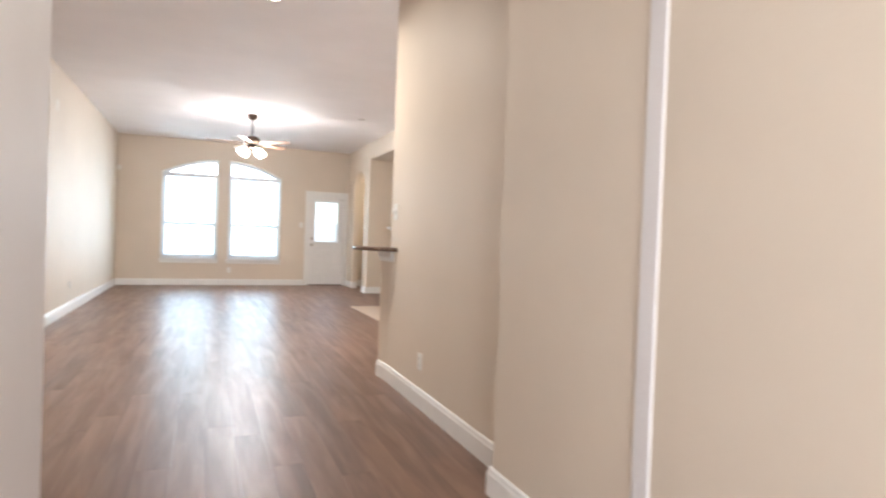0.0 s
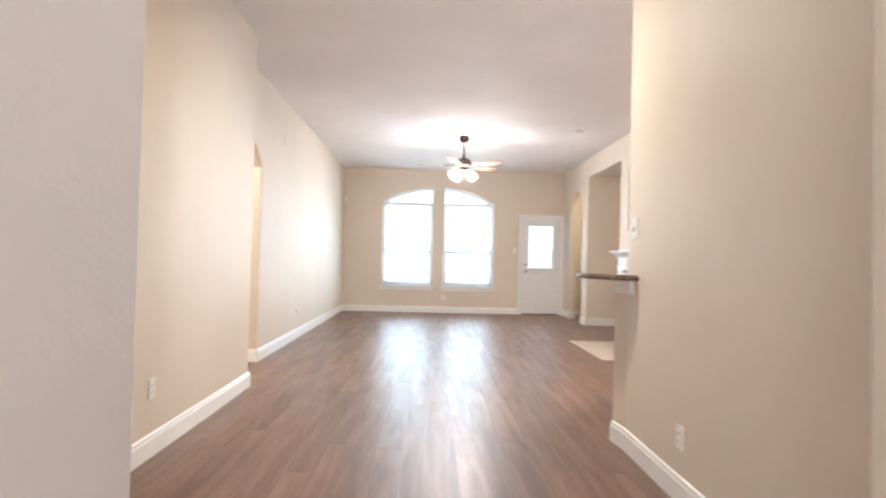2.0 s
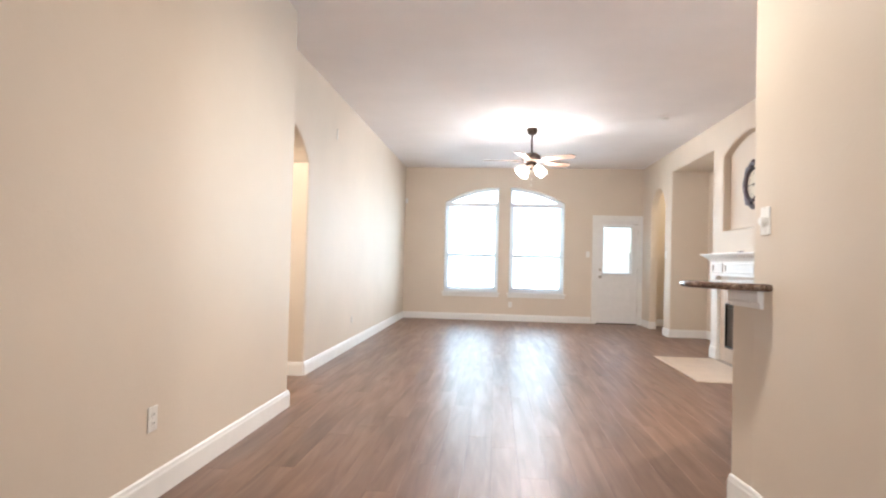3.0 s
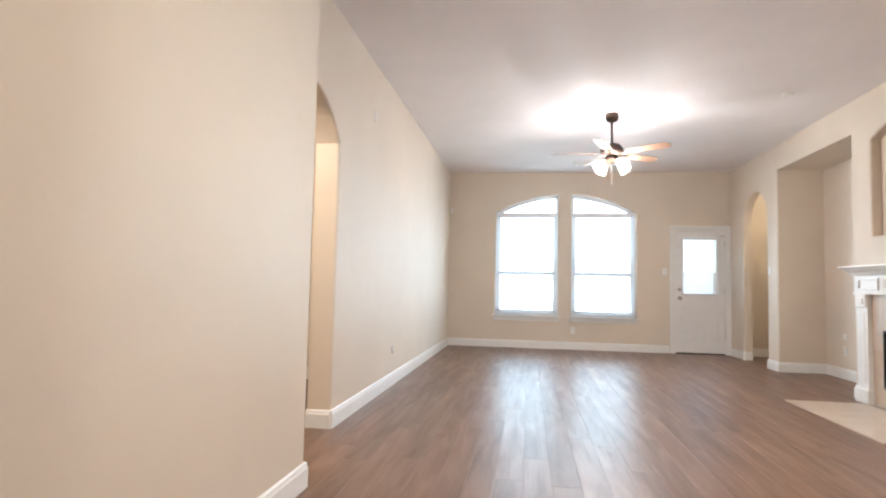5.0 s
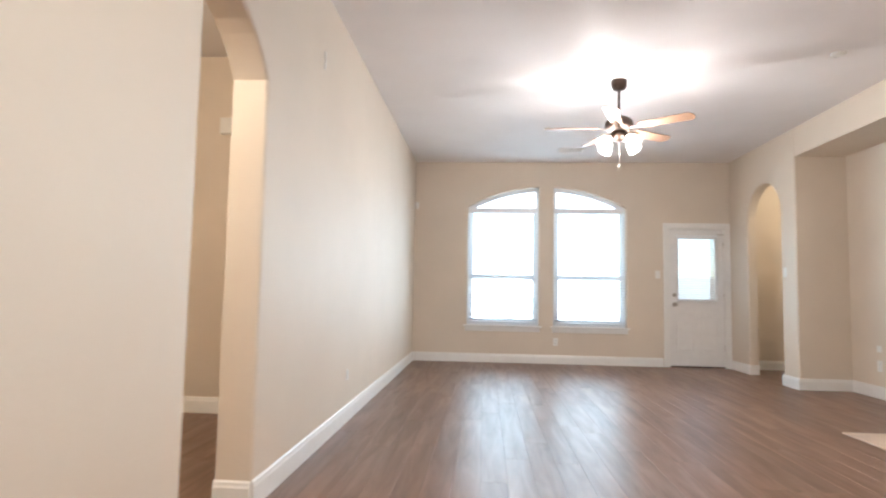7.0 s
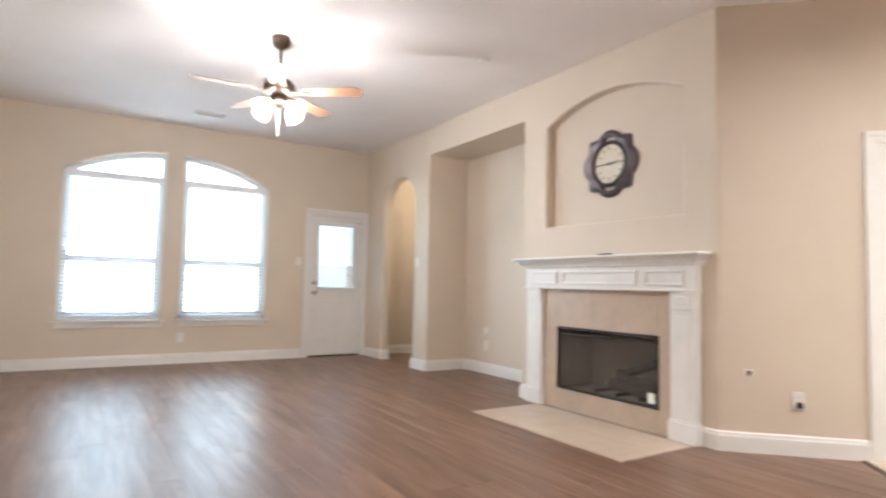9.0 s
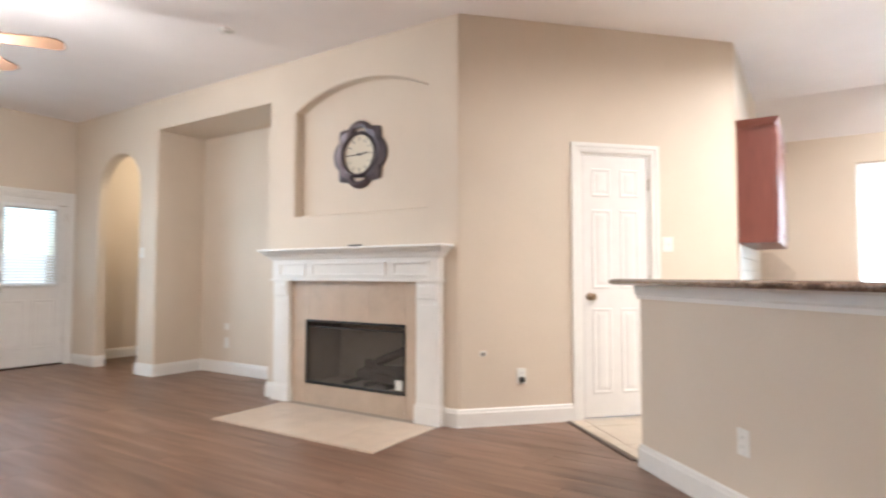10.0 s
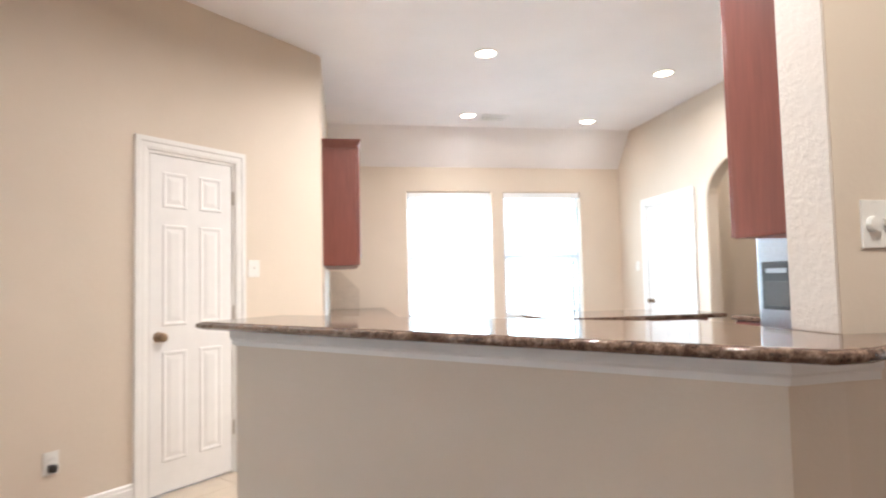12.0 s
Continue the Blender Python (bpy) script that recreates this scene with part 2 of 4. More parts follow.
def sweep(path, profile, closed=False):
    """Sweeps a closed (out, up) profile along a plan path; out is to the right of travel."""
    bm = bmesh.new()
    n = len(path)
    rings = []
    for i in range(n):
        p = Vector(path[i])
        a = Vector(path[(i - 1) % n]) if (closed or i) else None
        c = Vector(path[(i + 1) % n]) if (closed or i < n - 1) else None
        d0 = (p - a).normalized() if a else (c - p).normalized()
        d1 = (c - p).normalized() if c else d0
        r0, r1 = Vector((d0.y, -d0.x)), Vector((d1.y, -d1.x))
        mitre = (r0 + r1) / max(0.2, 1 + r0.dot(r1))
        rings.append([bm.verts.new((p.x + mitre.x * o, p.y + mitre.y * o, z)) for o, z in profile])
    k = len(profile)
    for i in range(n if closed else n - 1):
        a, b = rings[i], rings[(i + 1) % n]
        for j in range(k):
            bm.faces.new((a[j], a[(j + 1) % k], b[(j + 1) % k], b[j]))
    if not closed:
        bm.faces.new(rings[0][::-1])
        bm.faces.new(rings[-1])
    bmesh.ops.recalc_face_normals(bm, faces=bm.faces[:])
    return bm


H = 3.03


def wall(name, p0, p1, thick, label, openings=(), z0=0.0, z1=H, material=None, round_ends=(), round_holes=True):
    """A wall whose face runs p0 to p1 and whose body lies to the left of that way. openings: (u0, u1, bottom, top(u), steps).
    round_ends: 0 and 1 for the ends of the way that have a bullnose corner; round_holes: bullnose round the openings."""
    a, b = Vector(p0), Vector(p1)
    d = (b - a).normalized()
    nrm = Vector((-d.y, d.x))
    ln = (b - a).length
    cuts = {0.0, ln}
    for u0, u1, zb, zt, n in openings:
        cuts |= {round((u0 + u1) / 2 - (u1 - u0) / 2 * math.cos(math.pi * i / n), 6) for i in range(n + 1)}
    us = sorted(cuts)
    bm = bmesh.new()

    def vert(u, z, back):
        q = a + d * u + nrm * (thick if back else 0)
        return bm.verts.new((q.x, q.y, z))

    def quad(c):
        bm.faces.new([vert(*q) for q in c])

    for ua, ub in zip(us, us[1:]):
        mid = (ua + ub) / 2
        hole = next((o for o in openings if o[0] < mid < o[1]), None)
        spans = [((z0, z0), (z1, z1))]
        if hole:
            spans = [((hole[3](ua), hole[3](ub)), (z1, z1))]
            if hole[2] > z0 + 1e-4:
                spans.append(((z0, z0), (hole[2], hole[2])))
        for (la, lb), (ha, hb) in spans:
            rise, fall = [], []
            if not hole:
                for o in openings:
                    zs = sorted({z for z in (o[2], o[3](ub if abs(o[0] - ub) < 1e-6 else ua)) if z0 + 1e-4 < z < z1 - 1e-4})
                    if abs(o[0] - ub) < 1e-6:
                        rise = [(ub, z, 0) for z in zs]
                    if abs(o[1] - ua) < 1e-6:
                        fall = [(ua, z, 0) for z in zs[::-1]]
            quad([(ua, la, 0), (ub, lb, 0), *rise, (ub, hb, 0), (ua, ha, 0), *fall])
            quad([(*q[:2], 1) for q in [(ua, la, 0), (ub, lb, 0), *rise, (ub, hb, 0), (ua, ha, 0), *fall]][::-1])
            quad([(ua, ha, 0), (ub, hb, 0), (ub, hb, 1), (ua, ha, 1)])
            quad([(ub, lb, 0), (ua, la, 0), (ua, la, 1), (ub, lb, 1)])
    for u0, u1, zb, zt, n in openings:
        quad([(u0, zb, 0), (u0, zt(u0), 0), (u0, zt(u0), 1), (u0, zb, 1)])
        quad([(u1, zb, 1), (u1, zt(u1), 1), (u1, zt(u1), 0), (u1, zb, 0)])
    quad([(0, z0, 1), (0, z0, 0), (0, z1, 0), (0, z1, 1)])
    quad([(ln, z0, 0), (ln, z0, 1), (ln, z1, 1), (ln, z1, 0)])
    bmesh.ops.remove_doubles(bm, verts=bm.verts[:], dist=1e-5)
    bmesh.ops.recalc_face_normals(bm, faces=bm.faces[:])

    def uv(v):
        q = Vector((v.co.x, v.co.y)) - a
        return q.dot(d), v.co.z, abs(q.dot(nrm)) < 1e-4

    nose = []
    for e in bm.edges:
        if len(e.link_faces) != 2:
            continue
        (ua, za, fa), (ub, zb, fb) = uv(e.verts[0]), uv(e.verts[1])
        if not (fa and fb):
            continue
        level = abs(e.link_faces[0].normal.dot(e.link_faces[1].normal)) < 0.5
        upright = abs(ua - ub) < 1e-5
        if level and upright and ((0 in round_ends and ua < 1e-4) or (1 in round_ends and ua > ln - 1e-4)):
            nose.append(e)
        elif level and round_holes and any(o[0] - 1e-4 < ua < o[1] + 1e-4 and o[0] - 1e-4 < ub < o[1] + 1e-4 for o in openings) and max(za, zb) < z1 - 1e-3 and (max(za, zb) > z0 + 1e-3):
            nose.append(e)
    if nose:
        bmesh.ops.bevel(bm, geom=nose, offset=0.019, segments=4, profile=0.5, affect="EDGES", clamp_overlap=True)
    return solid(name, bm, material or WALL, label, "wall")


def flat(z):
    return lambda u: z


def arched(u0, u1, spring, peak):
    """A segment of a circle over an opening."""
    h, w = peak - spring, (u1 - u0) / 2
    r = (w * w + h * h) / (2 * h)
    return lambda u: peak - r + math.sqrt(max(0.0, r * r - (u - (u0 + u1) / 2) ** 2))


def oval(u0, u1, spring, peak):
    w = (u1 - u0) / 2
    return lambda u: spring + (peak - spring) * math.sqrt(max(0.0, 1 - ((u - (u0 + u1) / 2) / w) ** 2))


BASE = ((0, 0), (0.016, 0), (0.016, 0.098), (0.012, 0.108), (0.010, 0.122), (0.004, 0.130), (0, 0.130))
base_count = [0]


def baseboard(*path):
    base_count[0] += 1
    solid(f"baseboard_{base_count[0]}", sweep(path, BASE), TRIM, "white painted baseboard along the foot of the wall", "baseboard")


# ---------------------------------------------------------------- the large structure
WL0, WL1, WR0, WR1, WB = 0.81, 1.885, 2.105, 3.175, 0.55
ARCH = arched(WL0, WR1, 2.335, 2.65)
up = lambda u: ARCH(u - 0.2)
wall("wall_north", (-0.2, 12), (6.2, 12), 0.16, "beige painted plaster wall with two arched windows and a door",
     [(WL0 + .2, WL1 + .2, WB, up, 14), (WR0 + .2, WR1 + .2, WB, up, 14), (3.79 + .2, 4.60 + .2, 0, flat(2.04), 1)])
wall("wall_west", (0, 4.79), (0, 12), 0.18, "beige painted plaster wall with an arched opening",
     [(0.06, 1.18, 0, arched(0.06, 1.18, 2.07, 2.36), 20)])
wall("wall_hall_west", (0.275, 0.95), (0.275, 4.79), 0.275, "beige painted wall of the entry hall", round_ends=(1,))
wall("wall_foyer_west", (1.20, -3), (1.20, 0.985), 0.99, "pale textured wall at the foyer", material=PALE, round_ends=(1,))
wall("wall_foyer_east", (2.88, 1.155), (2.88, -3), 0.44, "beige painted wall at the foyer", round_ends=(0,))
wall("wall_hall_east", (3.03, 3.285), (3.03, 1.0), 0.16, "beige painted textured wall ending beside the breakfast bar", material=WALL, round_ends=())
wall("wall_front", (3.32, -3), (0.2, -3), 0.16, "unseen beige front wall with a door opening added for daylight", [(0.9, 2.05, 0, flat(2.2), 1)], round_holes=False)
wall("wall_east", (4.67, 12), (4.67, 10.18), 0.12, "beige painted wall with a round-headed opening",
     [(0.58, 1.48, 0, oval(0.58, 1.48, 2.08, 2.51), 20)], round_ends=(1,))
wall("wall_alcove_north", (4.79, 10.18), (5.25, 10.18), 0.10, "beige side wall of the alcove")
wall("wall_alcove_back", (5.25, 10.28), (5.25, 8.25), 0.10, "beige back wall of the alcove")
wall("wall_alcove_south", (5.25, 8.355), (4.77, 8.355), 0.10, "beige side wall of the alcove")
solid("wall_alcove_header", box(4.79, 8.355, 2.69, 5.25, 10.18, H), WALL, "beige dropped soffit over the alcove", "wall")
solid("wall_alcove_lintel", box(4.67, 8.355, 2.69, 4.79, 10.18, H), WALL, "beige lintel over the alcove", "wall")
wall("wall_chimney_lower", (4.67, 8.355), (4.67, 6.33), 0.10, "beige chimney breast wall behind the mantel",
     [(8.355 - 7.90, 8.355 - 6.73, 0.02, flat(0.77), 1)], 0, 1.2, round_holes=False)
wall("wall_chimney_upper", (4.67, 8.355), (4.67, 6.33), 0.10, "beige chimney breast wall with an arched picture niche",
     [(8.355 - 8.03, 8.355 - 6.60, 1.61, arched(8.355 - 8.03, 8.355 - 6.60, 2.545, 2.72), 24)], 1.2, H)
solid("wall_niche_back", box(4.765, 6.45, 1.15, 4.86, 8.25, H), WALL, "beige back of the picture niche", "wall")
PD = Vector((1.70, -1.645)).normalized()
PT = lambda s, out=0.0: (4.67 + PD.x * s + PD.y * out, 6.33 + PD.y * s - PD.x * out)
PLEN = Vector((1.70, -1.645)).length
wall("wall_pantry", (4.67, 6.33), (6.37, 4.685), 0.10, "beige angled wall with a pantry door", [(0.966, 1.566, 0, flat(2.04), 1)], round_ends=(0, 1), round_holes=False)
wall("wall_kitchen_north", (6.37, 4.685), (8.86, 4.685), 0.10, "cream painted kitchen wall")
wall("wall_kitchen_east", (8.7, 4.785), (8.7, 0.87), 0.16, "cream painted kitchen wall with two windows",
     [(4.785 - 3.75, 4.785 - 2.70, 0.75, flat(2.30), 1), (4.785 - 2.54, 4.785 - 1.53, 0.75, flat(2.30), 1)])
wall("wall_kitchen_south", (8.7, 0.99), (3.16, 0.99), 0.12, "cream painted kitchen wall with a door and an arch",
     [(0.66, 1.53, 0, flat(2.06), 1), (1.82, 2.82, 0, oval(1.82, 2.82, 1.95, 2.32), 20)], round_holes=True)
wall("wall_knee", (4.52, 5.01), (3.01, 3.465), 0.12, "beige half-height wall carrying the breakfast bar", z1=1.035)
solid("wall_knee_end", prism([(3.03, 3.285), (3.19, 3.285), (3.19, 3.48), (3.011, 3.465)], 0, 1.035), WALL, "beige end of the half-height bar wall", "wall")
wall("wall_left_hall_north", (-2.6, 7.95), (-0.18, 7.95), 0.12, "cream wall of the side passage")
wall("wall_left_hall_west", (-2.6, 4.3), (-2.6, 7.95), 0.12, "cream wall of the side passage")
wall("wall_left_hall_south", (0.0, 4.3), (-2.6, 4.3), 0.12, "cream wall of the side passage")
wall("wall_side_hall_east", (6.2, 12), (6.2, 10.28), 0.12, "cream wall of the rear passage")
wall("wall_side_hall_south", (6.2, 10.30), (5.35, 10.30), 0.10, "cream wall of the rear passage")
wall("wall_arch_back", (7.2, -0.6), (5.4, -0.6), 0.12, "cream wall beyond the kitchen arch")
wall("wall_arch_side_east", (7.3, 0.87), (7.3, -0.6), 0.1, "cream wall beyond the kitchen arch")
wall("wall_arch_side_west", (5.4, -0.6), (5.4, 0.87), 0.1, "cream wall beyond the kitchen arch")
solid("ceiling", box(-2.8, -3.2, H, 8.35, 12.2, H + 0.12), CEIL, "off-white textured flat ceiling", "ceiling")
bm = bmesh.new()
vs = [bm.verts.new(p) for p in ((8.35, 0.8, H), (8.86, 0.8, 2.42), (8.86, 4.9, 2.42), (8.35, 4.9, H), (8.35, 0.8, H + .12), (9.0, 0.8, H + .12), (9.0, 4.9, H + .12), (8.35, 4.9, H + .12))]
for f in ((0, 3, 2, 1), (4, 5, 6, 7), (1, 2, 6, 5), (0, 1, 5, 4), (2, 3, 7, 6)):
    bm.faces.new([vs[i] for i in f])
solid("ceiling_slope", bm, CEIL, "off-white sloped ceiling strip over the kitchen windows", "ceiling")
solid("floor", box(-2.72, -3.16, -0.2, 8.86, 12.16, -0.012), SUBFLOOR, "brown wood-look laminate plank floor", "floor")

solid("wall_column_face", box(3.031, 3.2855, 1.071, 3.189, 3.2935, H, .002), ROUGHWALL, "rough knockdown plaster end face of the hall wall", "wall")

# baseboards, room on the right of the way walked
baseboard((0.0, 5.96), (0, 12), (3.70, 12))
baseboard((-0.18, 5.958), (0.0, 5.958))
baseboard((0.275, 1.05), (0.275, 4.79), (0.05, 4.79))
baseboard((1.20, -3), (1.20, 0.985), (0.4, 0.985))
baseboard((4.68, 11.99), (4.67, 11.42), (4.79, 11.42))
baseboard((4.79, 10.52), (4.67, 10.52), (4.67, 10.18), (5.25, 10.18), (5.25, 8.355), (4.67, 8.355), (4.67, 8.22))
baseboard((4.67, 6.46), (4.67, 6.33), PT(0.90))
baseboard(PT(1.64), (6.37, 4.685))
baseboard((4.61, 4.93), (4.52, 5.01), (3.01, 3.465), (3.03, 3.285), (3.03, 1.156), (2.88, 1.155), (2.88, 0.26))
baseboard((2.88, 0.14), (2.88, -3))
baseboard((4.8, 12), (6.2, 12))
baseboard((-2.6, 7.95), (-0.18, 7.95))
baseboard((8.7, 4.6), (8.7, 0.99), (8.14, 0.99))


# ---------------------------------------------------------------- windows and doors
def strip(points, w, y0, y1):
    """A band of even width under a polyline in the xz plane, running from y0 to y1."""
    bm = bmesh.new()
    rings = []
    for i, (x, z) in enumerate(points):
        a, c = points[max(i - 1, 0)], points[min(i + 1, len(points) - 1)]
        d = Vector((c[0] - a[0], c[1] - a[1])).normalized()
        nx, nz = d.y, -d.x
        rings.append([bm.verts.new(p) for p in ((x, y0, z), (x + nx * w, y0, z + nz * w), (x + nx * w, y1, z + nz * w), (x, y1, z))])
    for a, b in zip(rings, rings[1:]):
        for j in range(4):
            bm.faces.new((a[j], a[(j + 1) % 4], b[(j + 1) % 4], b[j]))
    bm.faces.new(rings[0][::-1])
    bm.faces.new(rings[-1])
    bmesh.ops.recalc_face_normals(bm, faces=bm.faces[:])
    return bm


slat_cache = {}


def slats(parent, x0, x1, z0, z1, y, step=0.044, tilt=8):
    key = round(x1 - x0, 3)
    if key not in slat_cache:
        bm = bmesh.new()
        rows = [[bm.verts.new((s * key / 2, (k / 4 - .5) * 0.048, 0.0018 * (1 - ((k - 2) / 2) ** 2) + dz)) for k in range(5)] for s in (-1, 1) for dz in (0, 0.0022)]
        for k in range(4):
            bm.faces.new((rows[0][k], rows[2][k], rows[2][k + 1], rows[0][k + 1]))
            bm.faces.new((rows[1][k + 1], rows[3][k + 1], rows[3][k], rows[1][k]))
        for k in (0, 4):
            bm.faces.new((rows[0][k], rows[1][k], rows[3][k], rows[2][k]))
        bmesh.ops.recalc_face_normals(bm, faces=bm.faces[:])
        slat_cache[key] = mesh_of("slat", bm)
        slat_cache[key].materials.append(SLAT)
    n = int((z1 - z0) / step)
    for i in range(n):
        ob = new("slat", slat_cache[key])
        ob.parent = parent
        ob.matrix_basis = pose((x0 + x1) / 2, y, z0 + (i + .5) * step, tilt + random.uniform(-1.5, 1.5), 0, 0)
    for x in (x0 + 0.16, x1 - 0.16):
        part("ladder_cord", box(x - .002, y - .027, z0, x + .002, y - .025, z1), SLAT, parent)


def pane(parent, x0, x1, z0, z1, y):
    g = part("pane", box(x0, y - .003, z0, x1, y + .003, z1), GLASS, parent)
    g.visible_shadow = False
    return g


def back_window(n, x0, x1):
    """One half of the arched pair, drawn in place."""
    w = thing(f"window_{n}", "white vinyl window with an arched top light and open white blinds", "window", (0, 12, 0), kind="structure")
    xs = [x0 + (x1 - x0) * i / 16 for i in range(17)]
    part("head_frame", strip([(x, ARCH(x)) for x in xs], 0.045, 0.07, 0.13), VINYL, w)
    part("head_bead", strip([(x, ARCH(x) - .045) for x in xs], 0.018, 0.085, 0.12), VINYL, w)
    for a, b in ((x0, x0 + .045), (x1 - .045, x1)):
        part("side_frame", box(a, .07, WB, b, .13, ARCH(a if a == x0 else b) - .01, .004), VINYL, w)
    part("sill_frame", box(x0, .07, WB, x1, .13, WB + .05, .004), VINYL, w)
    part("transom_bar", box(x0 + .02, .055, 2.245, x1 - .02, .135, 2.335, .004), VINYL, w)
    part("meeting_rail", box(x0 + .03, .08, 1.245, x1 - .03, .14, 1.315, .004), VINYL, w)
    for a, b in ((x0 + .045, x0 + .085), (x1 - .085, x1 - .045)):
        part("sash_stile", box(a, .09, WB + .05, b, .125, 2.245, .003), VINYL, w)
    part("bottom_rail", box(x0 + .045, .09, WB + .05, x1 - .045, .125, WB + .105, .003), VINYL, w)
    pane(w, x0 + .07, x1 - .07, WB + .08, 1.26, .11)
    pane(w, x0 + .07, x1 - .07, 1.29, 2.25, .115)
    bm = bmesh.new()
    rim = [(xs[-1], 2.32), (xs[0], 2.32)] + [(x, max(2.325, ARCH(x) - .02)) for x in xs]
    fr, bk = [[bm.verts.new((x, y, z)) for x, z in rim] for y in (.108, .113)]
    bm.faces.new(fr)
    bm.faces.new(bk[::-1])
    for i in range(len(rim)):
        j = (i + 1) % len(rim)
        bm.faces.new((fr[j], fr[i], bk[i], bk[j]))
    bmesh.ops.recalc_face_normals(bm, faces=bm.faces[:])
    part("arched_pane", bm, GLASS, w).visible_shadow = False
    part("sill", box(x0 - .045, -.060, WB - .022, x1 + .045, .075, WB + .003, .006), TRIM, w)
    part("apron", box(x0 - .02, -.014, WB - .088, x1 + .02, 0, WB - .022, .005), TRIM, w)
    b = tagged(thing("window_blind", "", ""), "open white horizontal slat blind hanging in the arched window", "blind", "living room blinds")
    b.matrix_basis = pose(0, 12, 0)
    part("headrail", box(x0 + .012, .012, 2.255, x1 - .012, .058, 2.325, .003), SLAT, b)
    slats(b, x0 + .012, x1 - .012, WB + .035, 2.25, .036)
    part("bottom_slat", box(x0 + .012, .014, WB + .012, x1 - .012, .058, WB + .028, .004), SLAT, b)
    part("tilt_wand", moved(lathe([(.004, 0), (.004, .7)], 6), pose(x0 + .09, .006, 1.5)), SLAT, b)


back_window(1, WL0, WL1)
back_window(2, WR0, WR1)


def kitchen_window(n, y0, y1):
    """Drawn along local x, with the room towards local -y."""
    w = thing(f"window_{n}", "white kitchen window with raised white blinds", "window", (8.7, y1, 0), -90, kind="structure")
    L, z0, z1 = y1 - y0, 0.75, 2.30
    for a, b in ((0, .045), (L - .045, L)):
        part("side_frame", box(a, .08, z0, b, .14, z1, .004), VINYL, w)
    for a, b in ((z0, z0 + .05), (z1 - .045, z1), (1.455, 1.52)):
        part("rail", box(.04, .082, a, L - .04, .138, b, .004), VINYL, w)
    pane(w, .04, L - .04, z0 + .04, 1.48, .11)
    pane(w, .04, L - .04, 1.50, z1 - .04, .115)
    part("sill", box(-.03, -.04, z0 - .03, L + .03, .08, z0, .006), TRIM, w)
    b = tagged(thing("window_blind", "", ""), "open white horizontal slat blind in a kitchen window", "blind", "kitchen blinds")
    b.matrix_basis = pose(8.7, y1, 0, 0, 0, -90)
    part("headrail", box(.01, .01, z1 - .07, L - .01, .06, z1 - .003, .003), SLAT, b)
    slats(b, .01, L - .01, z0 + .05, z1 - .08, .036)
    part("bottom_slat", box(.01, .014, z0 + .012, L - .01, .058, z0 + .03, .004), SLAT, b)


kitchen_window(3, 2.70, 3.75)
kitchen_window(4, 1.53, 2.54)


def casing(parent, w, h, cw, y):
    """Three trim boards round an opening that runs from x 0 to w, on the face at y, towards -y."""
    prof = ((0, 0), (.010, 0), (.014, .018), (.014, cw * .55), (.020, cw * .62), (.020, cw), (0, cw))
    path = [(0, 0), (0, h), (w, h), (w, 0)]
    outs = [(-1, 0), (-1, 1), (1, 1), (1, 0)]
    names = ("casing_side", "casing_head", "casing_side")
    for i, nm in enumerate(names):
        b2 = bmesh.new()
        rr = [[b2.verts.new((px + ox * o, y - d, pz + oz * o)) for d, o in prof] for (px, pz), (ox, oz) in zip(path[i:i + 2], outs[i:i + 2])]
        for j in range(len(prof)):
            k = (j + 1) % len(prof)
            b2.faces.new((rr[0][j], rr[0][k], rr[1][k], rr[1][j]))
        b2.faces.new(rr[0][::-1])
        b2.faces.new(rr[1])
        bmesh.ops.recalc_face_normals(b2, faces=b2.faces[:])
        part(nm, b2, TRIM, parent)


def panel(parent, x0, x1, z0, z1, y):
    """A sunk moulding with a raised field."""
    bm = bmesh.new()
    levels = ((0, 0.0), (.006, -.005), (.014, -.005), (.024, -.0005), (.030, -.0005), (.052, -.0045))
    rings = []
    for i, d in levels:
        rings.append([bm.verts.new(p) for p in ((x0 + i, y + d, z0 + i), (x1 - i, y + d, z0 + i), (x1 - i, y + d, z1 - i), (x0 + i, y + d, z1 - i))])
    for a, b in zip(rings, rings[1:]):
        for j in range(4):
            bm.faces.new((a[j], a[(j + 1) % 4], b[(j + 1) % 4], b[j]))
    bm.faces.new(rings[-1])
    part("panel", bm, DOORP, parent)


def knob(parent, x, z, y, material):
    k = part("knob", moved(lathe([(.030, 0), (.031, .004), (.026, .009), (.011, .012), (.011, .032), (.022, .038), (.028, .050), (.027, .060), (.018, .068), (.0, .070)], 20), pose(x, y, z, 90)), material, parent, smooth=True)
    return k


def hinge(parent, x, z, y):
    part("hinge", moved(lathe([(.006, 0), (.007, .002), (.007, .088), (.006, .09)], 8), pose(x, y, z)), NICKEL, parent)


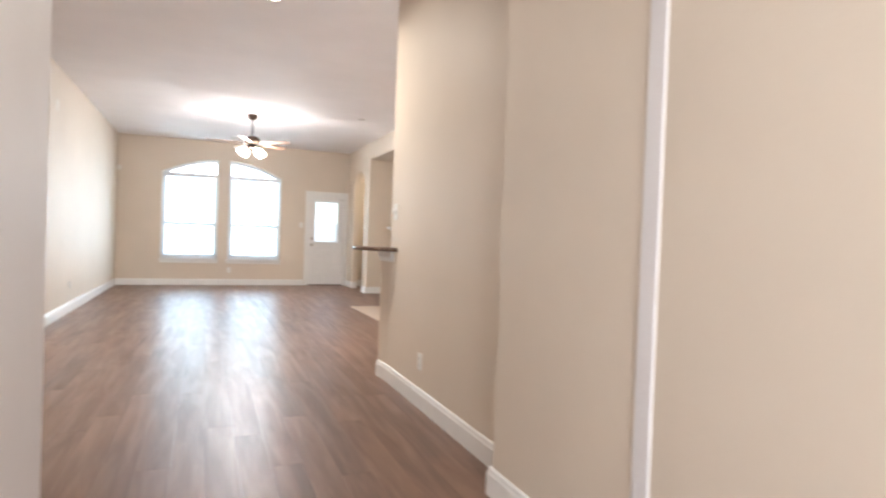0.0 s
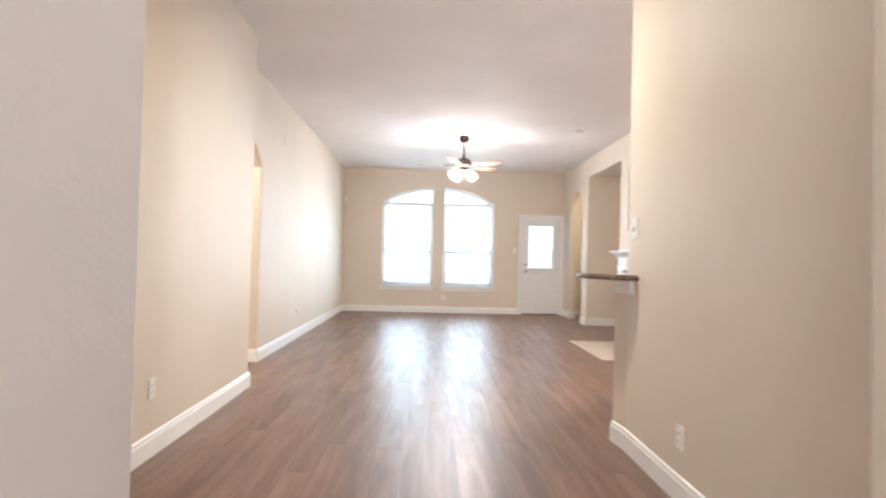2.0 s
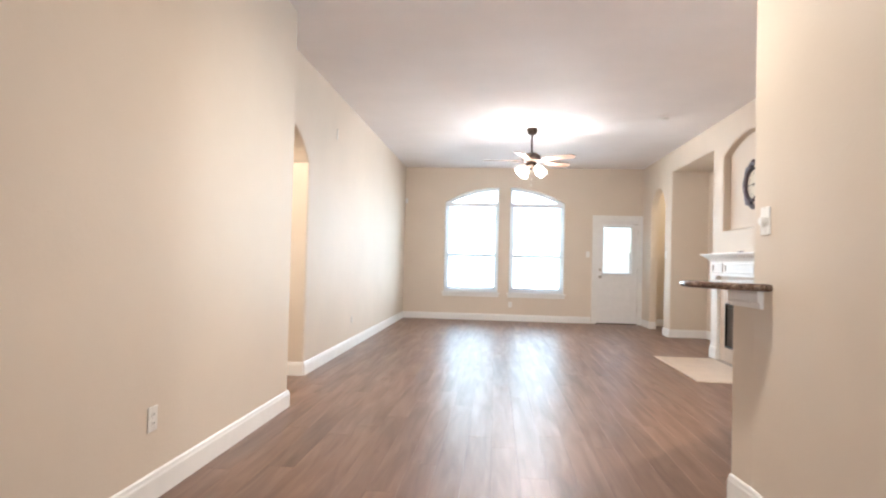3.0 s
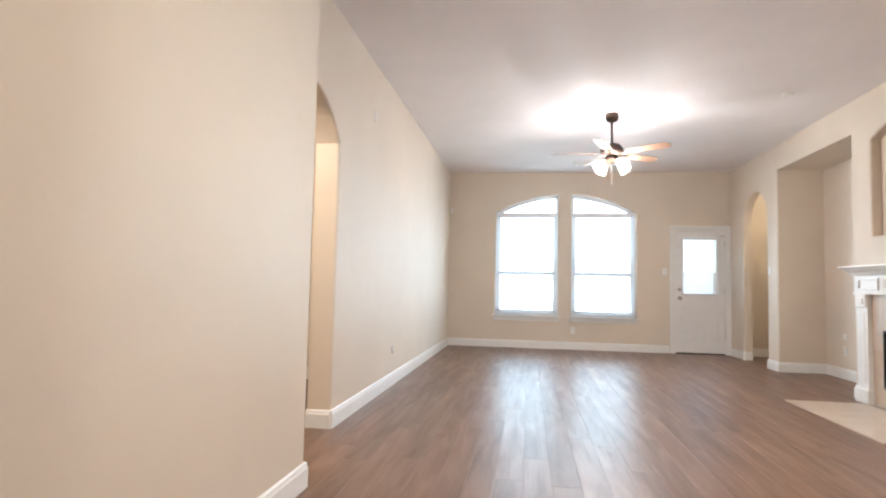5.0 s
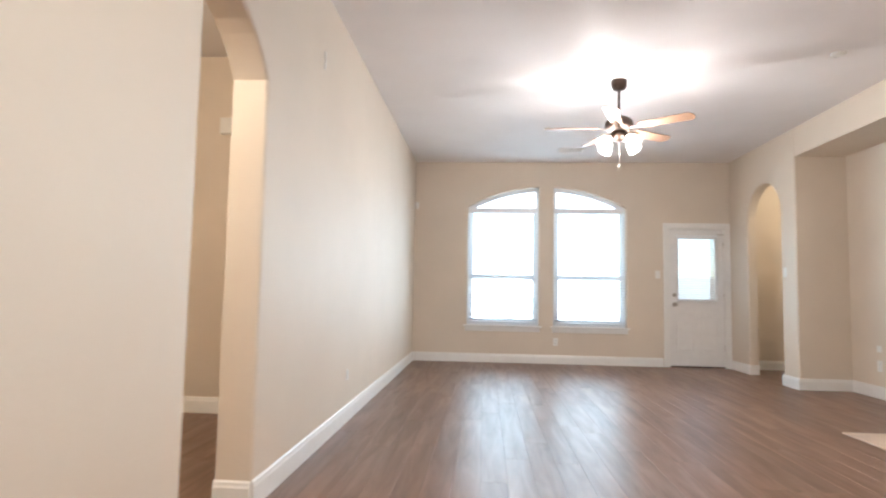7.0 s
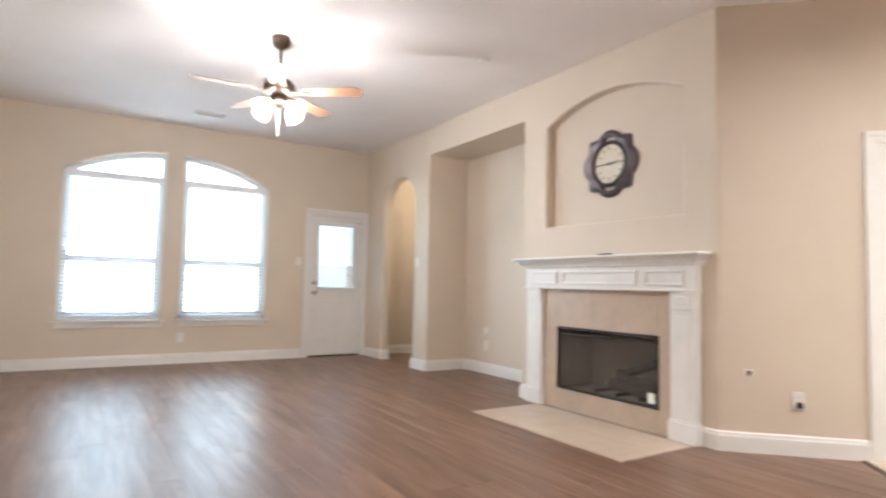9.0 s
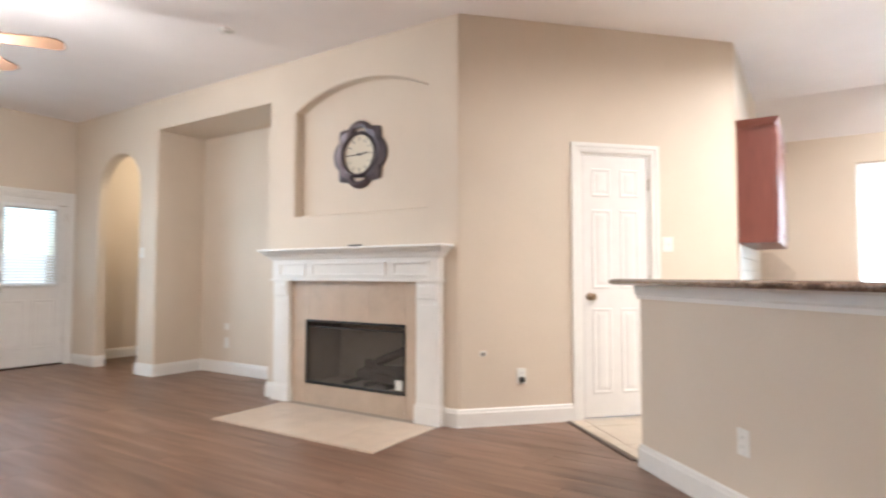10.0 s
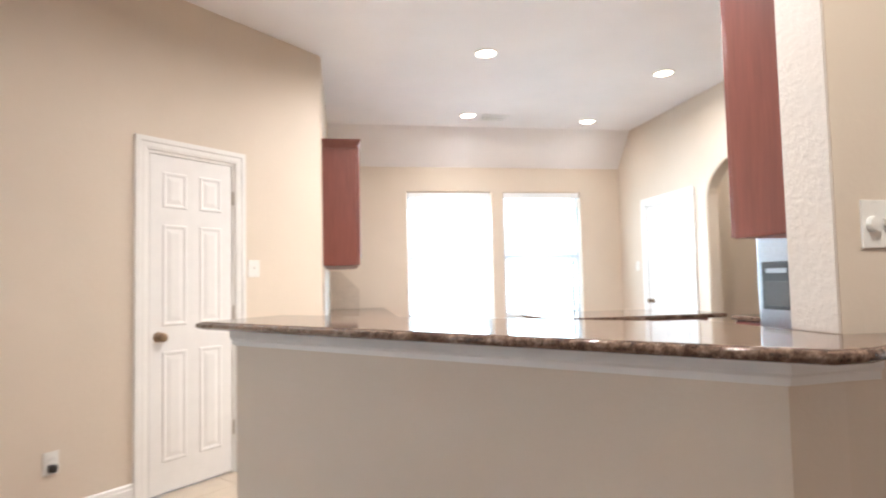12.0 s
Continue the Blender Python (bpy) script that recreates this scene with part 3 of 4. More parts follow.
def six_panel_door(name, place, rz, w, label, cw=0.075, knob_left=True, wall_t=0.1):
    d = thing(name, label, "door", place, rz, kind="structure")
    h = 2.04
    part("jamb_side", box(0, .002, 0, .018, wall_t - .002, h), TRIM, d)
    part("jamb_side", box(w - .018, .002, 0, w, wall_t - .002, h), TRIM, d)
    part("jamb_head", box(.018, .002, h - .018, w - .018, wall_t - .002, h), TRIM, d)
    part("door_slab", box(.022, .006, .014, w - .022, .041, h - .021, .002), DOORP, d)
    m, gap = .10, .085
    cx = w / 2
    x = ((m, cx - gap / 2), (cx + gap / 2, w - m))
    for a, b in x:
        for z0, z1 in ((.19, .84), (.99, 1.60), (1.70, 1.92)):
            panel(d, a, b, z0, z1, .0055)
    knob(d, .075 if knob_left else w - .075, .93, .006, ANTIQUE)
    for z in (.25, 1.0, 1.76):
        hinge(d, w - .012 if knob_left else .012, z, .002)
    casing(d, w, h, cw, 0)
    return d


ang = math.degrees(math.atan2(PD.y, PD.x))
six_panel_door("door_2", (*PT(0.966), 0), ang, 0.60, "closed white six-panel pantry door in white casing")
six_panel_door("door_3", (8.04, 0.99, 0), 180, 0.87, "closed white six-panel door in the kitchen wall", 0.085, True, 0.12)

# rear half-glazed door
d1 = thing("door_1", "closed white half-glazed rear door with a small blind", "door", (3.79, 12, 0), kind="structure")
for a, b in ((0, .018), (.792, .81)):
    part("jamb_side", box(a, .002, 0, b, .158, 2.04), TRIM, d1)
part("jamb_head", box(.018, .002, 2.022, .792, .158, 2.04), TRIM, d1)
part("threshold", box(.018, .0, .0, .792, .158, .018, .004), BRONZE, d1)
for nm, c in (("stile", (.021, .02, .022, .125, .064, 2.018)), ("stile", (.685, .02, .022, .789, .064, 2.018)), ("top_rail", (.125, .02, 1.90, .685, .064, 2.018)), ("lower_leaf", (.125, .02, .022, .685, .064, .955))):
    part(nm, box(*c), DOORP, d1)
for a, b in ((.105, .36), (.45, .705)):
    panel(d1, a, b, .22, .80, .0195)
for c in ((.118, .008, .95, .692, .03, .985), (.118, .008, 1.885, .692, .03, 1.915), (.118, .008, .985, .145, .03, 1.885), (.665, .008, .985, .692, .03, 1.885)):
    part("lite_frame", box(*c, .004), DOORP, d1)
pane(d1, .13, .68, .96, 1.91, .045)
casing(d1, .81, 2.04, .078, 0)
knob(d1, .085, .915, .02, NICKEL)
part("deadbolt", moved(lathe([(.030, 0), (.030, .008), (.022, .016), (.0, .018)], 18), pose(.085, .02, 1.055, 90)), NICKEL, d1, smooth=True)
part("thumb_turn", box(.081, -.012, 1.04, .089, .004, 1.07, .002), NICKEL, d1)
for z in (.25, 1.0, 1.76):
    hinge(d1, .795, z, .012)
part("door_closer_arm", box(.70, .0, 1.945, .80, .008, 1.957, .002), NICKEL, d1)
b = tagged(thing("door_blind", "", ""), "small white slat blind hung on the rear door glass", "blind")
b.matrix_basis = pose(3.79, 12, 0)
part("headrail", box(.115, -.03, 1.90, .695, .006, 1.94, .003), SLAT, b)
slats(b, .12, .69, .98, 1.90, -.022, .034, 22)
part("bottom_slat", box(.12, -.04, .962, .69, -.004, .978, .003), SLAT, b)

# foyer: unseen glazed front doorway, added behind the viewer for daylight, and the white upright trim
fd = thing("door_4", "unseen white glazed front door added to let daylight in", "door", (2.42, -3, 0), 180, kind="structure")
pane(fd, .0, 1.15, .0, 2.2, .10)
part("stile", box(.0, .06, 0, .1, .12, 2.2), DOORP, fd)
part("stile", box(1.05, .06, 0, 1.15, .12, 2.2), DOORP, fd)
part("rail", box(.1, .06, 0, 1.05, .12, .25), DOORP, fd)
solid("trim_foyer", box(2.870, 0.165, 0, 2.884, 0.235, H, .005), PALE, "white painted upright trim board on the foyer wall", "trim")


# ---------------------------------------------------------------- fireplace and what hangs over it
fp = thing("fireplace", "white painted wooden mantel with tan tile surround and black firebox", "fireplace", (4.67, 8.355, 0), -90)
# local x runs along the wall away from the alcove, local -y into the room
Y = lambda y: 8.355 - y
PL0, PL1, PR0, PR1 = Y(8.215), Y(8.02), Y(6.66), Y(6.455)
for a, b in ((PL0, PL1), (PR0, PR1)):
    pl = part("pilaster", box(a, -.062, .0, b, 0, 1.055, .004), TRIM, fp)
    part("plinth", box(a - .012, -.078, .0, b + .012, -.0, .135, .006), TRIM, pl)
    part("plinth_cap", box(a - .006, -.070, .135, b + .006, 0, .150, .004), TRIM, pl)
    part("corner_block", box(a + .010, -.076, .915, b - .010, -.055, 1.045, .006), TRIM, pl)
    part("block_boss", box(a + .05, -.084, .95, b - .05, -.074, 1.01, .005), TRIM, pl)
    part("flute_panel", box(a + .045, -.067, .2, b - .045, -.060, .87, .003), TRIM, pl)
part("frieze_ledge", box(PL0 - .018, -.090, 1.044, PR1 + .018, -.0, 1.060, .005), TRIM, fp)
part("frieze", box(PL0 - .005, -.074, 1.06, PR1 + .005, 0, 1.222, .003), TRIM, fp)
span = PR1 - PL0
for a, b in ((.045, .235), (.275, .725), (.765, .955)):
    xa, xb = PL0 + span * a, PL0 + span * b
    for c in ((xa, 1.083, xb, 1.103), (xa, 1.180, xb, 1.200), (xa, 1.103, xa + .02, 1.180), (xb - .02, 1.103, xb, 1.180)):
        part("frieze_moulding", box(c[0], -.088, c[1], c[2], -.073, c[3], .004), TRIM, fp)
prof = ((0, 1.222), (.080, 1.222), (.086, 1.236), (.098, 1.238), (.100, 1.247), (.110, 1.262), (.128, 1.272), (.130, 1.281), (.142, 1.283), (.146, 1.298), (0, 1.298))
part("crown_moulding", sweep([(PR1 + .0, 0.0), (PR1 + .0, -.07), (PL0 - .0, -.07), (PL0 - .0, 0.0)][::-1], tuple((max(-.06, o - .07), z) for o, z in prof)), TRIM, fp)
part("mantel_shelf", box(PL0 - .095, -.182, 1.298, PR1 + .095, 0, 1.318, .006), TRIM, fp)
# surround of large tiles
FX0, FX1, FZ0, FZ1 = Y(7.845), Y(6.787), .175, .714
rows = []
for a, b, z0, z1 in ((PL1, FX0, .0, .53), (PL1, FX0, .53, 1.05), (FX1, PR0, .0, .53), (FX1, PR0, .53, 1.05)):
    rows.append((a, b, z0, z1))
n = 3
for i in range(n):
    a, b = FX0 + (FX1 - FX0) * i / n, FX0 + (FX1 - FX0) * (i + 1) / n
    rows += [(a, b, FZ1, 1.05), (a, b, .0, FZ0)]
for a, b, z0, z1 in rows:
    part("tile", box(a + .001, -.022, z0 + .001, b - .001, 0.0, z1 - .001, .0015, 1), SURROUND, fp)
part("grout_bed", box(PL1, -.012, 0, FX0, .001, 1.05), GROUT, fp)
part("grout_bed", box(FX1, -.012, 0, PR0, .001, 1.05), GROUT, fp)
# firebox
d = .42
for c in ((FX0 - .04, d, .12, FX1 + .04, d + .03, .78), (FX0 - .04, .0, .10, FX1 + .04, d, .175), (FX0 - .04, .0, .716, FX1 + .04, d, .76),
          (FX0 - .04, .0, .176, FX0 - .005, d, .715), (FX1 + .005, .0, .176, FX1 + .04, d, .715)):
    part("firebox_panel", box(*c), SOOT, fp, "sooty dark firebox lining")
for c in ((FX0, -.03, FZ1 - .018, FX1, -.005, FZ1), (FX0, -.03, FZ0, FX1, -.005, FZ0 + .022), (FX0, -.03, FZ0 + .022, FX0 + .013, -.005, FZ1 - .018), (FX1 - .013, -.03, FZ0 + .022, FX1, -.005, FZ1 - .018)):
    part("screen_frame", box(*c, .003), BLACKM, fp, "black metal screen frame")
part("rod", moved(lathe([(.006, 0), (.006, FX1 - FX0 - .04)], 8), pose(FX0 + .02, -.0, FZ1 - .06, 0, 90)), BLACKM, fp)
bm = bmesh.new()
m = 110
for i in range(m):
    x = FX0 + .03 + (FX1 - FX0 - .06) * i / m
    box(x, .012 + .006 * math.sin(i * 1.3), FZ0 + .02, x + .0013, .0135 + .006 * math.sin(i * 1.3), FZ1 - .06, bm=bm)
tagged(part("mesh_curtain", bm, MESHM, fp, "fine black metal mesh curtain"), kind="stuff")
for x, z, ln, rx, r in ((.30, .25, .55, 4, .05), (.34, .26, .50, -6, .045), (.40, .35, .42, 14, .042), (.52, .36, .34, -22, .035)):
    bm = lathe([(r * .6, 0), (r, .02), (r * .92, ln * .3), (r * 1.05, ln * .6), (r * .95, ln - .02), (r * .5, ln)], 10)
    for v in bm.verts:
        v.co += Vector((random.uniform(-.006, .006), random.uniform(-.006, .006), 0))
    part("log", moved(bm, pose(FX0 + x + .05, .20 + r, z, 0, 90 + rx)), LOG, fp, "charred ceramic gas log")
for x in (.32, .55, .78):
    part("grate_bar", box(FX0 + x, .10, .175, FX0 + x + .015, .36, .205, .003), BLACKM, fp)
tg = tagged(part("hang_tag", box(0, 0, 0, .065, .002, .075), PLASTIC, None), "small white paper tag on the fire screen", "tag", kind="thing")
tg.matrix_basis = pose(4.637, 6.875, .215, 0, 0, -90)

cl = thing("wall_clock", "cream clock in a dark scalloped pewter frame in the niche", "clock", (4.765, 7.345, 2.105), -90)


def ring_mesh(outer, inner, y0, y1, steps=96):
    """A flat frame between two outlines given as radius(angle), in the xz plane."""
    bm = bmesh.new()
    R = []
    for i in range(steps):
        a = 2 * math.pi * i / steps
        c, s = math.cos(a), math.sin(a)
        o, n = outer(a), inner(a)
        mid = (o + n) / 2
        R.append([bm.verts.new(p) for p in ((o * c, 0, o * s), (o * c, y1 * .5, o * s), (mid * c, y1, mid * s), (n * c, y1 * .7, n * s), (n * c, 0, n * s))])
    for i in range(steps):
        a, b = R[i], R[(i + 1) % steps]
        for j in range(5):
            bm.faces.new((a[j], b[j], b[(j + 1) % 5], a[(j + 1) % 5]))
    bmesh.ops.recalc_face_normals(bm, faces=bm.faces[:])
    return bm


def lobed(a):
    """Four round lobes on the axes with a pointed corner between each two."""
    k = abs((a + math.pi / 4) % (math.pi / 2) - math.pi / 4)
    if k < 0.49:
        return 0.14 * math.cos(k) + math.sqrt(0.0216 - (0.14 * math.sin(k)) ** 2)
    return 0.255 + 0.050 * (k - 0.49) / (math.pi / 4 - 0.49)


def cut_out(a):
    """The opening behind the upper and lower lobes shows the wall."""
    k = abs((a % math.pi) - math.pi / 2)
    return 0.188 + 0.040 * max(0.0, 1 - (k / 0.42) ** 4)


part("frame", ring_mesh(lobed, cut_out, 0, -.045, 128), PEWTER, cl)
part("inner_rim", ring_mesh(lambda a: .197, lambda a: .166, 0, -.054), PEWTER, cl)
part("dial", moved(lathe([(0, 0), (.178, 0), (.178, .012), (0, .012)], 48), pose(0, -.004, 0, 90)), DIALC, cl, "cream clock dial")
for i in range(12):
    a = math.pi * i / 6
    part("hour_mark", moved(box(-.004, -.0175, .115, .004, -.0165, .145), Matrix.Rotation(a, 4, "Y")), INK, cl)
part("hour_hand", moved(box(-.005, -.022, -.02, .005, -.019, .10, .001), Matrix.Rotation(radians(84), 4, "Y")), INK, cl)
part("minute_hand", moved(box(-.004, -.027, -.03, .004, -.024, .145, .001), Matrix.Rotation(radians(268), 4, "Y")), INK, cl)
part("hub", moved(lathe([(.012, 0), (.012, .012), (0, .014)], 14), pose(0, -.016, 0, 90)), INK, cl)
rm = thing("remote_control", "small dark remote lying on the mantel shelf", "remote", (4.56, 7.22, 1.318), 78)
part("body", box(-.07, -.022, 0, .07, .022, .016, .005), BLACKM, rm)

hs = tagged(thing("hearth_slab", "", ""), "flush cream tile hearth slab in front of the fireplace", "hearth")
part("bed", box(3.868, 6.455, -.01, 4.66, 8.02, .004), GROUT, hs)
for i in range(2):
    for j in range(4):
        x0, x1 = 3.872 + i * .40, 3.872 + min((i + 1) * .40, .70)
        y0 = 6.459 + j * .39
        part("tile", box(x0 + .001, y0 + .001, 0, min(x1, 4.56) - .001, y0 + .389, .010, .001, 1), HEARTH, hs)
part("edge_strip", box(3.862, 6.451, 0, 3.870, 8.024, .008, .002), HEARTH, hs)

# ---------------------------------------------------------------- breakfast bar
kd = (Vector((3.01, 3.465)) - Vector((4.52, 5.01))).normalized()
kn = Vector((kd.y, -kd.x))                    # towards the living room, right of the way walked
tip, foot = Vector((4.52, 5.01)), Vector((3.01, 3.465))
P = lambda v: (v.x, v.y)
a0 = tip - kd * .05 + kn * .15
outline = [P(a0), P(tip - kd * .07 - kn * .32), (3.62, 3.45), (3.62, 3.296), (3.027, 3.296), (3.027, 3.12), (2.95, 3.16), (2.86, 3.28), (2.795, 3.44), (2.79, 3.54)]
bt = tagged(thing("bar_top", "", ""), "polished brown granite breakfast bar top with rounded edge", "bar top")
ccw = outline[::-1]
part("slab", prism(ccw, 1.037, 1.070, .004, 2), GRANITE, bt)
part("bullnose_edge", sweep(ccw, ((-.003, 1.0385), (.006, 1.0405), (.012, 1.046), (.014, 1.0535), (.012, 1.061), (.006, 1.0665), (-.003, 1.0685)), True), GRANITE, bt, "rounded polished granite edge", True)
solid("trim_bar", sweep([P(tip - kd * .012 - kn * .12), P(tip - kd * .0), P(foot), (3.03, 3.285), (3.03, 3.19)],
      ((0, .955), (.012, .955), (.014, .975), (.022, .985), (.024, 1.022), (.030, 1.036), (0, 1.036))), TRIM, "white painted moulding under the bar top", "trim")


# ---------------------------------------------------------------- plates on the walls
def plate(name, place, rz, label, category, kinds="toggle", w=.072, h=.116):
    p = thing(name, label, category, place, rz)
    part("cover", box(-w / 2, -.007, -h / 2, w / 2, 0, h / 2, .003), PLASTIC, p)
    if kinds == "toggle":
        part("toggle", box(-.005, -.020, -.004, .005, -.005, .014, .002), PLASTIC, p)
    elif kinds == "dimmer":
        part("dial", moved(lathe([(.020, 0), (.019, .016), (.0, .018)], 20), pose(-.012, -.006, 0, 90)), PLASTIC, p)
        part("toggle", box(.018, -.018, -.004, .026, -.005, .014, .002), PLASTIC, p)
    elif kinds == "outlet":
        for z in (.02, -.02):
            part("socket", moved(lathe([(.016, 0), (.016, .003), (0, .003)], 16), pose(0, -.0065, z, 90)), PLASTIC, p)
            for x in (-.006, .006):
                part("slot", box(x - .001, -.0102, z - .004, x + .001, -.0094, z + .006), INK, p)
    return p


plate("wall_switch", (3.63, 12, 1.35), 0, "white toggle switch plate beside the rear door", "switch")
plate("wall_outlet", (2.138, 12, .325), 0, "white wall outlet under the windows", "outlet", "outlet", .07, .115)
plate("wall_switch", (4.67, 10.44, 1.345), -90, "white toggle switch plate by the round-headed opening", "switch")
plate("wall_switch", (3.03, 3.172, 1.35), -90, "white switch plate with a dimmer dial on the hall wall", "switch", "dimmer", .085, .125)
plate("wall_outlet", (3.03, 2.52, .31), -90, "white blank outlet plate low on the hall wall", "outlet", "outlet")
plate("wall_outlet", (0.275, 3.03, .378), 90, "white wall outlet low on the hall wall", "outlet", "outlet")
plate("wall_outlet", (0.0, 7.82, .365), 90, "white wall outlet low on the long wall", "outlet", "outlet", .05, .08)
plate("wall_sensor", (0.0, 6.92, 2.56), 90, "small white alarm sensor high on the wall", "sensor", "", .03, .12)
plate("wall_switch", (*PT(1.715), 1.335), ang, "white double switch plate beside the pantry door", "switch", "toggle", .095, .116)
q = PT(0.48)
o = plate("wall_outlet", (*q, .35), ang, "white wall outlet with a black plug pushed in", "outlet", "outlet")
part("plug", box(-.016, -.045, -.042, .016, -.006, -.004, .006), BLACKM, o, "black plug")
q2 = PT(0.185)
o = plate("cable_jack", (*q2, .52), ang, "small brass cable jack on the angled wall", "jack", "", .052, .04)
part("connector", moved(lathe([(.014, 0), (.014, .010), (.006, .012), (.006, .02), (0, .02)], 12), pose(0, -.006, 0, 90)), BRONZE, o)
kq = Vector((4.52, 5.01)) + kd * (.56 * 1.44)
plate("wall_outlet", (kq.x, kq.y, .36), math.degrees(math.atan2(kd.y, kd.x)), "white wall outlet on the half-height bar wall", "outlet", "outlet")
plate("wall_outlet", (5.25, 9.72, .34), -90, "white wall outlet in the alcove", "outlet", "outlet")
plate("cable_jack", (5.25, 9.72, .52), -90, "white cable plate in the alcove", "jack", "", .07, .07)
plate("wall_switch", (8.27, 0.99, 1.34), 180, "white toggle switch plate beside the kitchen door", "switch")
ms = thing("motion_sensor", "small white motion sensor in the room corner", "sensor", (0.03, 11.97, 2.35), -45)
part("body", box(-.03, -.02, -.05, .03, .02, .05, .012), PLASTIC, ms)
ds = thing("door_stop", "small brass door stop on the baseboard", "door stop", (0.291, 2.74, .088), 0)
part("spring", moved(lathe([(.010, 0), (.010, .006), (.007, .008), (.007, .016), (.009, .017), (.009, .024), (0, .025)], 12), pose(0, 0, 0, 0, 90)), NICKEL, ds)
ch = thing("door_chime", "small cream chime box on the passage wall", "chime", (-1.09, 7.95, 2.41), 0)
part("body", box(-.09, -.05, -.07, .09, 0, .07, .008), PLASTIC, ch)

# ---------------------------------------------------------------- ceiling fan
fan = thing("ceiling_fan", "bronze ceiling fan with five wooden blades and lit glass shades", "ceiling fan", (2.305, 8.60, 0))
part("canopy", lathe([(.03, 2.935), (.055, 2.945), (.072, 2.975), (.075, 3.03)], 24), BRONZE, fan, smooth=True)
part("downrod", lathe([(.013, 2.66), (.013, 2.95)], 12), BRONZE, fan)
part("motor", lathe([(.03, 2.69), (.06, 2.685), (.10, 2.665), (.125, 2.635), (.13, 2.60), (.12, 2.57), (.085, 2.55), (.06, 2.545)], 28), BRONZE, fan, smooth=True)
part("light_kit", lathe([(.06, 2.55), (.075, 2.53), (.07, 2.49), (.045, 2.46), (.02, 2.45), (0, 2.448)], 24), BRONZE, fan, smooth=True)
for k in range(5):
    a = -109 + 72 * k
    outl = [(.20, -.055), (.62, -.070), (.655, -.06), (.675, -.03), (.68, 0), (.675, .03), (.655, .06), (.62, .070), (.20, .055)]
    bl = prism(outl, -.004, .004, .002, 1)
    moved(bl, pose(0, 0, 2.575, 0, 0, a) @ pose(0, 0, 0, -11))
    blade = part("blade", bl, BLADE, fan)
    part("blade_iron", moved(box(.10, -.02, -.012, .26, .02, -.004, .003), pose(0, 0, 2.575, 0, 0, a) @ pose(0, 0, 0, -11)), BRONZE, blade)
for k in range(4):
    a = 31 + 90 * k
    m = pose(0, 0, 2.50, 0, 0, a) @ pose(.075, 0, 0, 0, 128)
    arm = part("lamp_arm", moved(lathe([(.012, -.03), (.012, .03), (.022, .03), (.022, .06)], 12), m), BRONZE, fan)
    sh = lathe([(.024, .05), (.034, .07), (.047, .10), (.058, .135), (.066, .16), (.063, .16), (.055, .135), (.044, .10), (.031, .072), (.020, .054)], 20)
    shade = part("shade", moved(sh, m), BULB, arm, "lit frosted glass shade", smooth=True)
    shade.visible_shadow = False
part("pull_chain", lathe([(.0025, 2.24), (.0025, 2.45)], 6), NICKEL, fan)
part("pull_knob", lathe([(0, 2.215), (.007, 2.222), (.007, 2.235), (.003, 2.245)], 10), PLASTIC, fan)


def ceiling_vent(place, rz, w, h, label):
    v = thing("ceiling_vent", label, "vent", place, rz)
    part("backing", box(-w / 2 + .01, -h / 2 + .01, -.004, w / 2 - .01, h / 2 - .01, 0), BLACKM, v)
    for c in ((-w / 2, -h / 2, w / 2, -h / 2 + .025), (-w / 2, h / 2 - .025, w / 2, h / 2), (-w / 2, -h / 2 + .025, -w / 2 + .025, h / 2 - .025), (w / 2 - .025, -h / 2 + .025, w / 2, h / 2 - .025)):
        part("frame", box(c[0], c[1], -.012, c[2], c[3], 0, .002), PLASTIC, v)
    n = int((h - .06) / .022)
    for i in range(n):
        y = -h / 2 + .03 + (i + .5) * (h - .06) / n
        part("slat", moved(box(-w / 2 + .02, -.008, -.0015, w / 2 - .02, .008, .0015), pose(0, y, -.010, 35)), PLASTIC, v)


ceiling_vent((2.24, 11.22, H), 0, .36, .20, "white slatted air vent in the living room ceiling")
ceiling_vent((7.93, 2.85, H), 0, .22, .30, "white slatted air vent in the kitchen ceiling")
sm = thing("smoke_detector", "round white smoke detector on the ceiling", "smoke detector", (3.93, 8.03, H))
part("body", lathe([(.0, -.020), (.040, -.019), (.054, -.012), (.058, 0)], 24), PLASTIC, sm, smooth=True)
for x, y in ((6.15, 3.38), (6.41, 1.68), (4.13, 3.91), (7.88, 3.15), (8.0, 1.70), (2.09, 3.66)):
    c = thing("recessed_light", "lit recessed can light with a white trim ring", "ceiling light", (x, y, H), group="recessed can lights")
    part("trim_ring", lathe([(.075, -.002), (.078, -.008), (.098, -.006), (.10, 0)], 28), PLASTIC, c, smooth=True)
    part("lens", lathe([(0, -.004), (.076, -.004), (.076, -.001), (0, -.001)], 28), CANLENS, c, "glowing lens")


